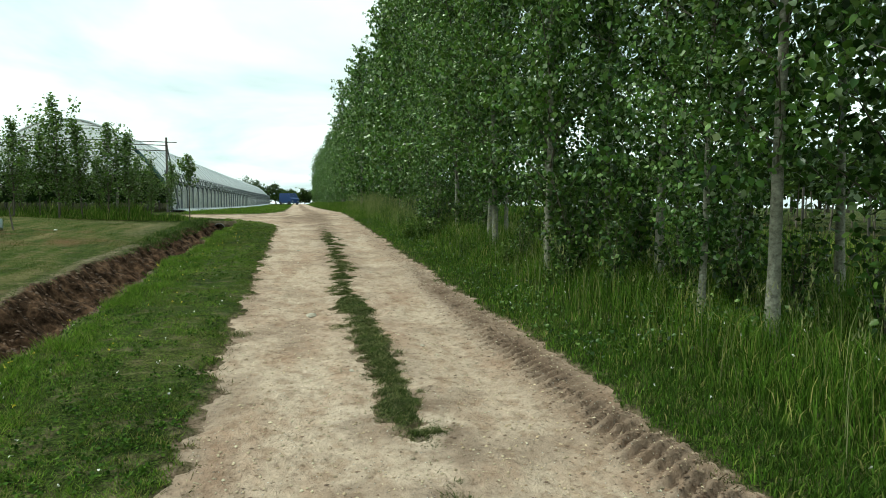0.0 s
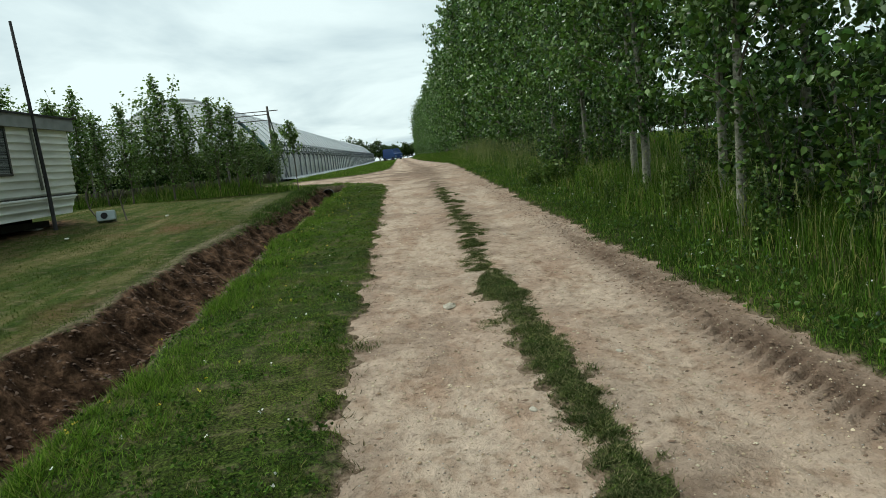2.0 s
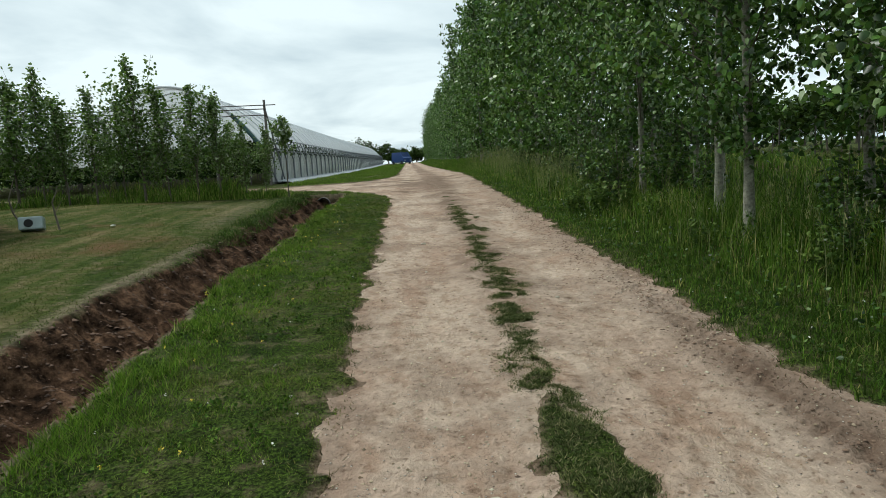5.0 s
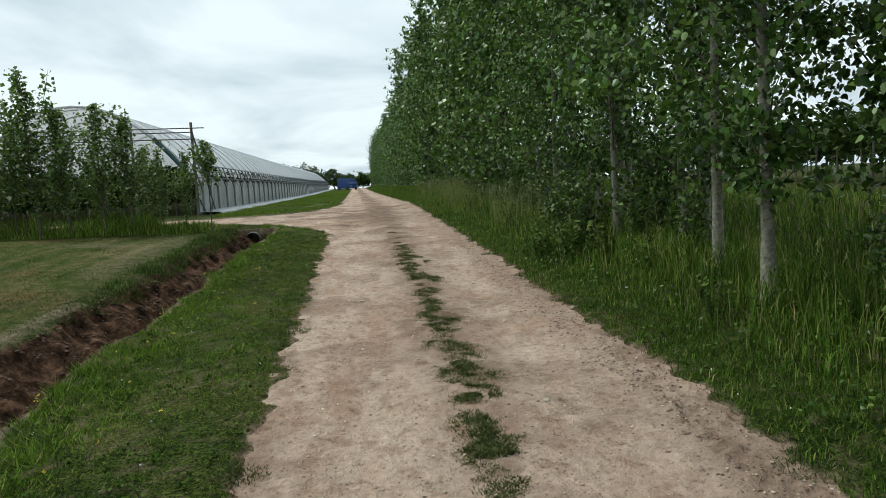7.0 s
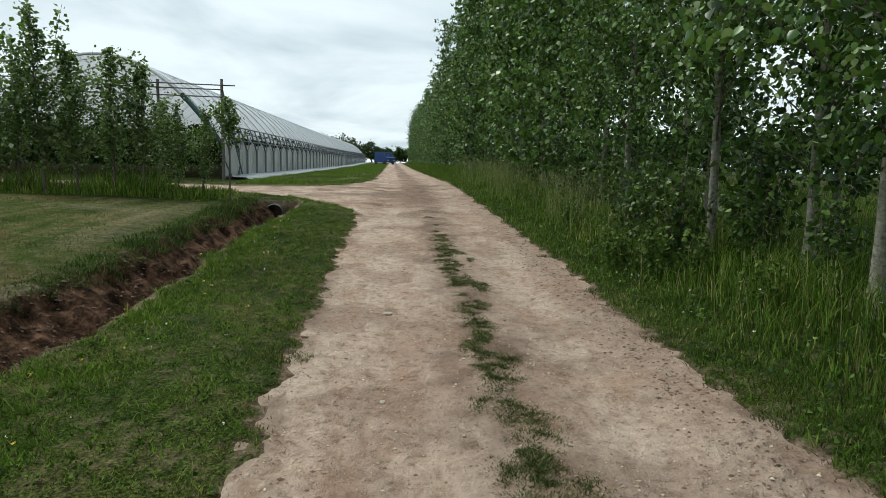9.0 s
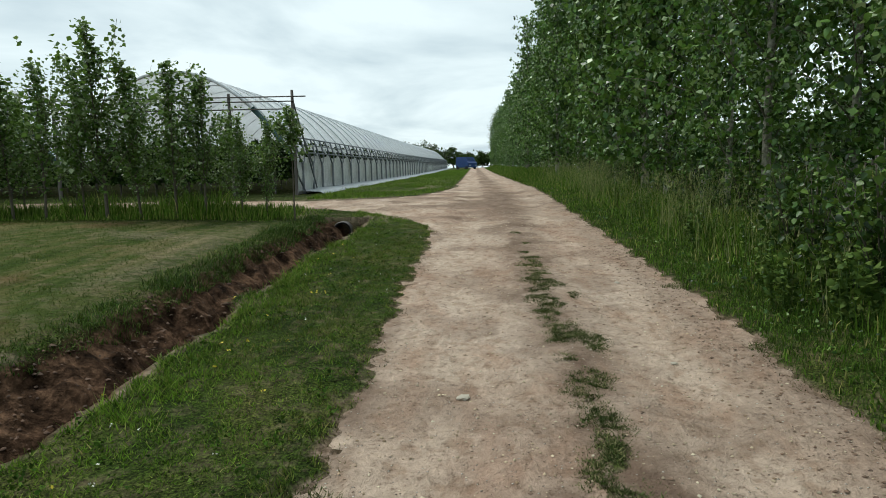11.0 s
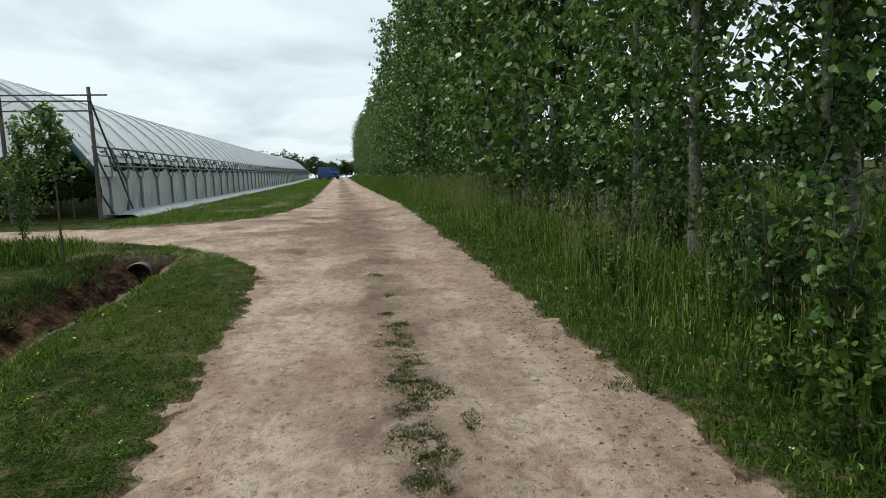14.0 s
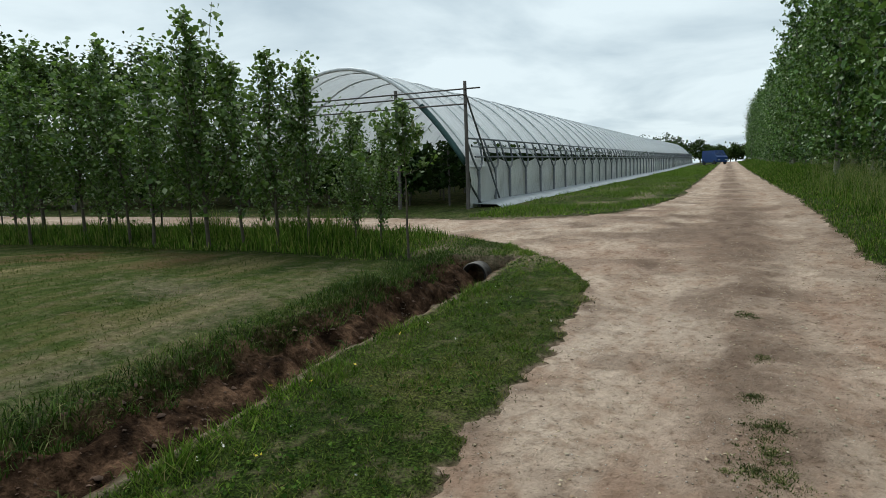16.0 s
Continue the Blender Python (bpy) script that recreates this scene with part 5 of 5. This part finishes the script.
    scallop = 0.10 * np.abs(np.sin((Yg - T_Y0 - 0.7) * math.pi / 2.0)) * (Zg > 1.3)
    wav = 0.06 * (vnoise(Yg, Zg * 2, 0.5, 95) - 0.5) + 0.11 * np.abs(np.sin((Yg - T_Y0 - 1.2) * math.pi / 2.0)) * np.sin(np.clip(Zg / 1.4, 0, 1) * math.pi) ** 2
    Vs = np.stack([(np.full_like(Zg, HALF - 0.06) + wav).ravel(), (Yg - T_Y0).ravel(), (rise(Yg) - base + Zg - scallop).ravel()], 1)
    nx = len(hz)
    i, j = np.meshgrid(np.arange(Yg.shape[0] - 1), np.arange(nx - 1), indexing="ij")
    q = i * nx + j
    part_np("side_skirt", Vs, np.stack([q, q + 1, q + nx + 1, q + nx], -1).reshape(-1, 4), M_SKIRT, root, "greyish polythene side wall", True)
    # ground sheet along the foot
    Xg, Yg = np.meshgrid(np.array([-0.1, 0.2, 0.7, 0.9]) + HALF, np.arange(T_Y0 + 0.3, T_Y1, 1.0))
    zz = ground_z(Xg - HALF + cx + HALF, Yg) - base + np.array([0.12, 0.11, 0.09, -0.03])[None]
    nx = 4
    i, j = np.meshgrid(np.arange(Yg.shape[0] - 1), np.arange(nx - 1), indexing="ij")
    q = i * nx + j
    part_np("foot_sheet", np.stack([Xg.ravel(), (Yg - T_Y0).ravel(), zz.ravel()], 1), np.stack([q, q + 1, q + nx + 1, q + nx], -1).reshape(-1, 4), M_GUTTER, root, "pale ground-cover sheet along the foot", True)
    # film pulled down over the first gap at the open end
    Ud, Yd = np.meshgrid(np.linspace(0, 1, 9), np.linspace(0.0, 1.9, 9))
    fall = np.clip((Yd - 1.2) / 0.7, 0, 1)
    keep_u = np.where(Ud > 1 - 0.8 * fall, 1 - 0.8 * fall, Ud)
    ud = 0.90 + 0.10 * keep_u
    Vd = np.stack([(ud * HALF + 0.02).ravel(), Yd.ravel(), (arch(ud) + 0.02 + rise(T_Y0 + Yd) - base).ravel()], 1)
    i, j = np.meshgrid(np.arange(8), np.arange(8), indexing="ij")
    q = i * 9 + j
    part_np("corner_drape", Vd, np.stack([q, q + 1, q + 10, q + 9], -1).reshape(-1, 4), M_FILM, root, "polythene pulled down at the open corner", True)
    # end braces
    part_np("brace", *tube_arrays(np.array([[HALF, -0.1, 3.15], [HALF + 0.12, 2.15, 0.25]]), 0.03, 6), M_STEEL, root)
    part_np("brace", *tube_arrays(np.array([[HALF, 0.0, 0.75], [HALF + 0.12, 0.7, 0.05]]), 0.03, 6), M_STEEL, root)
    return root


bay(-10.0, 2.0, True)
for k in range(1, 5):
    bay(-10.0 - 2 * HALF * k, 4.0, False)


# ---- crop rows in the tunnels ----
def crop_row(seed, tall=1.78, many=3500, crowd=2.2):
    rng = np.random.default_rng(seed)
    root = thing("crop_row", label="row of leafy crop on stakes, tunnel shade in its dark colour", category="crop row", group="crop rows in the tunnels")
    y_ = rng.random(many) ** crowd * 42
    z_ = tall - 0.03 - 1.25 * rng.random(many) ** 1.4
    pts = np.stack([np.clip(rng.normal(0, 0.40, many), -0.72, 0.72), y_, np.clip(z_, 0.4, tall)], 1)
    pts[:, 2] += rise(32.2 + y_) - rise(32.2)
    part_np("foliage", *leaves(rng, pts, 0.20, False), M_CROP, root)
    for k in range(10):
        yy = 0.3 + 2.6 * k
        z = float(rise(32.2 + yy) - rise(32.2))
        part_np("stake", *tube_arrays(np.array([[0, yy, z - 0.2], [0, yy, z + 1.7]]), 0.035, 5), M_POST, root)
    return root


rows_x = [-7.0] + [-8.5 - 1.45 * k for k in range(4)] + [-15.3 - 1.55 * k for k in range(5)] + [-23.6 - 1.55 * k for k in range(5)]
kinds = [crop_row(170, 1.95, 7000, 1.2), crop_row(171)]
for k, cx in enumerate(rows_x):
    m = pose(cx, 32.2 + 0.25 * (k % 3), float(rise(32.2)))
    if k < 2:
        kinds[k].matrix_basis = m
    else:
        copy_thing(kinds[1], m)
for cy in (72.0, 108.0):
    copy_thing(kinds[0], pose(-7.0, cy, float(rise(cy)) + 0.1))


# ---- frame of posts and rails before the tunnels ----
gantry = thing("post_and_rail_frame", (0, 31.2, 0), "tall wooden posts with three thin rails before the tunnel", "frame")
for gxp in (-5.85, -8.0, -14.1, -18.2, -22.4, -26.5):
    z = float(rise(31.2))
    part_np("post", *tube_arrays(np.array([[gxp, 0, z - 0.3], [gxp, 0, z + 1.6], [gxp - 0.02, 0, z + (3.5 if gxp != -8.0 else 3.42)]]), np.array([0.06, 0.055, 0.05]), 8), M_POST, gantry)
z = float(rise(31.2))
for hz in (3.28, 3.13, 2.88):
    part_np("rail", *tube_arrays(np.array([[-5.4 if hz > 3.2 else -5.8, -0.07, z + hz], [-14.0, -0.07, z + hz + 0.05], [-27, -0.07, z + hz]]), 0.022, 6), M_POST, gantry)


# ---- static caravan ----
def caravan():
    z0 = 1.46
    root = thing("static_caravan", (-7.5, 6.6, z0), "cream static caravan with ribbed siding on the lawn", "caravan")
    tiltz = 0.022
    L, W, Ht = 9.9, 3.0, 1.96

    def at(y):
        return tiltz * (y - 4.5)

    # wall skins with real ribs: one lapped board after another
    prof = []
    zb = 0.0
    while zb < Ht - 0.01:
        prof += [(0.022, zb), (0.028, zb + 0.020), (0.004, min(zb + 0.140, Ht))]
        zb += 0.15

    def end_y(z):
        return L - 0.04 - 0.32 * max(0, (0.42 - z) / 0.42) + 0.06 * min(1, max(0, (z - 0.42) / 1.5))

    verts, faces = [], []
    for dx, z in prof:
        for yy in (0.0, end_y(z)):
            verts.append((dx, yy, z + at(yy)))
    for k in range(len(prof) - 1):
        faces.append((2 * k, 2 * k + 1, 2 * k + 3, 2 * k + 2))
    part_np("side_wall", np.array(verts), np.array(faces), M_SIDING, root, "cream ribbed aluminium siding")
    bm = bmesh.new()
    shape = [(0.0, 0.0), (end_y(0), 0.0), (end_y(0.42), 0.42), (end_y(Ht), Ht), (0.0, Ht)]
    fr = [bm.verts.new((0.0, yy, z + at(yy))) for yy, z in shape]
    bk = [bm.verts.new((-W, yy, z + at(yy))) for yy, z in shape]
    bm.faces.new(fr)
    bm.faces.new(bk[::-1])
    for k in range(5):
        bm.faces.new((fr[k], fr[(k + 1) % 5], bk[(k + 1) % 5], bk[k]))
    part("body", bm, M_SIDING, root)
    # roof with fascia and shallow pitch
    bm = bmesh.new()
    sec = [(0.10, Ht - 0.16), (0.10, Ht + 0.12), (-W / 2, Ht + 0.26), (-W - 0.10, Ht + 0.12), (-W - 0.10, Ht - 0.16)]
    fr = [bm.verts.new((x_, -0.12, z + at(0))) for x_, z in sec]
    bk = [bm.verts.new((x_, L + 0.18, z + at(L))) for x_, z in sec]
    bm.faces.new(fr)
    bm.faces.new(bk[::-1])
    for k in range(5):
        bm.faces.new((fr[k], fr[(k + 1) % 5], bk[(k + 1) % 5], bk[k]))
    part("roof", bm, M_FASCIA, root, "grey overhanging roof and fascia")
    bm = bmesh.new()
    box(bm, 0.10, 0.125, -0.14, L + 0.20, Ht + 0.09, Ht + 0.13)
    for v in bm.verts:
        v.co.z += at(v.co.y)
    part("roof_edge_trim", bm, M_DARK, root, "dark roof edge strip")
    bm = bmesh.new()
    box(bm, 0.018, 0.034, 0.0, L - 0.06, 0.395, 0.425)
    for v in bm.verts:
        v.co.z += at(v.co.y)
    part("belt_strip", bm, M_FRAME, root, "dark trim line low on the wall")
    bm = bmesh.new()
    box(bm, 0.018, 0.050, 0.0, L - 0.06, 0.350, 0.393, 0.008)
    for v in bm.verts:
        v.co.z += at(v.co.y)
    part("belt_moulding", bm, M_SIDING, root, "pale rounded moulding under the trim line")
    for y0, y1, za, zb in ((7.03, 7.66, 0.86, 1.80), (4.35, 5.5, 0.98, 1.62), (1.2, 2.6, 0.98, 1.62)):
        bm = bmesh.new()
        t = 0.05
        box(bm, 0.005, 0.05, y0, y0 + t, za, zb)
        box(bm, 0.005, 0.05, y1 - t, y1, za, zb)
        box(bm, 0.005, 0.048, y0 + t, y1 - t, za, za + t)
        box(bm, 0.005, 0.048, y0 + t, y1 - t, zb - t, zb)
        for v in bm.verts:
            v.co.z += at(v.co.y)
        win = part("window", bm, M_FRAME, root, "dark-framed window with blinds")
        bm = bmesh.new()
        box(bm, 0.030, 0.036, y0 + t, y1 - t, za + t + at(y0), zb - t + at(y1))
        part("pane", bm, M_GLASS, win)
        bm = bmesh.new()
        zz = za + t + 0.02
        while zz < zb - t - 0.02:
            box(bm, 0.019, 0.027, y0 + t, y1 - t, zz + at(y0), zz + 0.028 + at(y0))
            zz += 0.04
        part("blind", bm, M_BLIND, win, "grey slatted blind")
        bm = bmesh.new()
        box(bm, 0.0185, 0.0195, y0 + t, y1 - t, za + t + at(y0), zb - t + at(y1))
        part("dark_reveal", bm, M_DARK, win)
    # thin grey upright tube on the wall, close to the pole
    part_np("wall_tube", *tube_arrays(np.array([[0.05, 8.47, Ht - 0.16 + at(8.4)], [0.05, 8.52, 0.55 + at(8.4)]]), 0.03, 8), M_FASCIA, root, smooth_shade=True)
    # chassis, wheels and blocks underneath
    bm = bmesh.new()
    box(bm, -0.5, -0.38, 0.2, L - 0.6, -0.14, -0.002)
    box(bm, -W + 0.38, -W + 0.5, 0.2, L - 0.6, -0.14, -0.002)
    part("chassis", bm, M_DARK, root)
    # added black board, stands for the deep shade below the floor
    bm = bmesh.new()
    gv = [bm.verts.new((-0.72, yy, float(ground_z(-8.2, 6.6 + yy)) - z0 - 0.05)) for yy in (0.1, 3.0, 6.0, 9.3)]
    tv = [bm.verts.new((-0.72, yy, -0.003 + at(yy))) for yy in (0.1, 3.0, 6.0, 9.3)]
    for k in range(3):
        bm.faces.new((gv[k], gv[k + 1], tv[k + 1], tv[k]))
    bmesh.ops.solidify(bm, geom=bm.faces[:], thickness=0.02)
    part("shade_board", bm, M_DARK, root, "added black board standing for the shade under the caravan")
    for yy in (4.4, 5.2):
        bm = bmesh.new()
        bmesh.ops.create_cone(bm, cap_ends=True, segments=20, radius1=0.28, radius2=0.28, depth=0.18, matrix=Matrix.Translation((-0.3, yy, -0.18)) @ Matrix.Rotation(math.pi / 2, 4, "Y"))
        bmesh.ops.bevel(bm, geom=bm.edges[:], offset=0.03, segments=1, affect="EDGES")
        part("wheel", bm, M_TYRE, root)
    for yy in (1.0, 3.0, 6.6, 8.6):
        bm = bmesh.new()
        g = float(ground_z(-8.0, 6.6 + yy)) - z0
        box(bm, -0.65, -0.25, yy, yy + 0.22, g - 0.05, -0.14, 0.01)
        part("support_block", bm, M_BLOCK, root)
    return root


caravan()
pz = float(ground_z(-7.4, 15.2))
pole = part_np("leaning_pole", *tube_arrays(np.array([[-7.36, 15.16, pz - 0.25], [-7.38, 15.18, 2.2], [-7.40, 15.12, 3.9], [-7.42, 15.04, 5.42]]), np.array([0.042, 0.040, 0.035, 0.028]), 8), M_DARK, smooth_shade=True)
tagged(pole, "tall thin dark pole beside the caravan wall", "pole")


# ---- small appliance and dead branches on the lawn ----
def lawn_box():
    z = float(ground_z(-6.75, 16.1))
    root = thing("plastic_appliance", (-6.75, 16.1, z), "pale grey plastic box lying tilted on the lawn", "appliance", rz=18)
    bm = bmesh.new()
    box(bm, -0.19, 0.19, -0.11, 0.11, 0.0, 0.23, 0.03)
    bmesh.ops.transform(bm, matrix=Matrix.Rotation(radians(-14), 4, "X"), verts=bm.verts)
    for v in bm.verts:
        v.co.z += 0.03
    part("casing", bm, M_WHITE, root)
    bm = bmesh.new()
    bmesh.ops.create_cone(bm, cap_ends=True, segments=20, radius1=0.075, radius2=0.065, depth=0.03, matrix=Matrix.Rotation(radians(-14), 4, "X") @ Matrix.Translation((-0.03, -0.12, 0.14)) @ Matrix.Rotation(math.pi / 2, 4, "X"))
    part("grille", bm, M_DARK, root, "round black grille")
    return root


lawn_box()
for bx, by, pts in ((-7.0, 16.35, [(0, 0, -0.02), (-0.22, 0.05, 0.3), (-0.30, 0.1, 0.55), (-0.18, 0.12, 0.9)]), (-6.45, 16.4, [(0, 0, -0.02), (-0.05, 0, 0.3), (-0.10, 0.05, 0.5), (0.0, 0.08, 0.72)])):
    g = float(ground_z(bx, by))
    arr = join([tube_arrays(np.array(pts), np.array([0.02, 0.016, 0.012, 0.006]), 6), tube_arrays(np.array([pts[1], (pts[1][0] + 0.12, 0.05, pts[1][2] + 0.22)]), np.array([0.01, 0.004]), 5)])
    st = part_np("dead_branch", *arr, M_TWIG, smooth_shade=True)
    st.matrix_basis = pose(bx, by, g)
    tagged(st, "bare dead branch stuck in the lawn", "branch", "dead branches on the lawn")


# white scraps of litter on the lawn
for k, (px, py) in enumerate([(-6.38, 13.65), (-5.70, 16.8)]):
    stone("litter_scrap", (px, py, float(ground_z(px, py)) + 0.03), 0.055, M_PETAL, "crumpled white scrap lying on the lawn", "litter", 300 + k, "litter on the lawn")


# ---- blue vehicle at the end of the track ----
def vehicle():
    vx, vy = -1.3, 124.0
    z = float(ground_z(vx, vy))
    root = thing("blue_van", (vx, vy, z), "blue van parked on the grass beside the track", "van", rz=34)
    bm = bmesh.new()
    sec = [(-2.1, 0.35), (-2.15, 1.15), (-1.6, 1.35), (-1.0, 2.2), (1.9, 2.28), (2.1, 0.35)]
    lf = [bm.verts.new((-0.95, a_, b_)) for a_, b_ in sec]
    rt = [bm.verts.new((0.95, a_, b_)) for a_, b_ in sec]
    bm.faces.new(lf)
    bm.faces.new(rt[::-1])
    for k in range(6):
        bm.faces.new((lf[k], lf[(k + 1) % 6], rt[(k + 1) % 6], rt[k]))
    bmesh.ops.bevel(bm, geom=bm.edges[:], offset=0.06, segments=2, affect="EDGES")
    part("body", bm, M_BLUE, root)
    bm = bmesh.new()
    bm.faces.new([bm.verts.new(c) for c in ((-0.8, -1.61, 1.38), (0.8, -1.61, 1.38), (0.72, -1.06, 2.16), (-0.72, -1.06, 2.16))])
    part("windscreen", bm, M_GLASS, root)
    for sx in (-0.62, 0.62):
        bm = bmesh.new()
        box(bm, sx - 0.17, sx + 0.17, -2.17, -2.10, 0.62, 0.78, 0.02)
        part("headlight", bm, M_WHITE, root)
    for sx in (-0.86, 0.86):
        for yy in (-1.45, 1.45):
            bm = bmesh.new()
            bmesh.ops.create_cone(bm, cap_ends=True, segments=20, radius1=0.33, radius2=0.33, depth=0.2, matrix=Matrix.Translation((sx, yy, 0.32)) @ Matrix.Rotation(math.pi / 2, 4, "Y"))
            part("wheel", bm, M_TYRE, root)


vehicle()
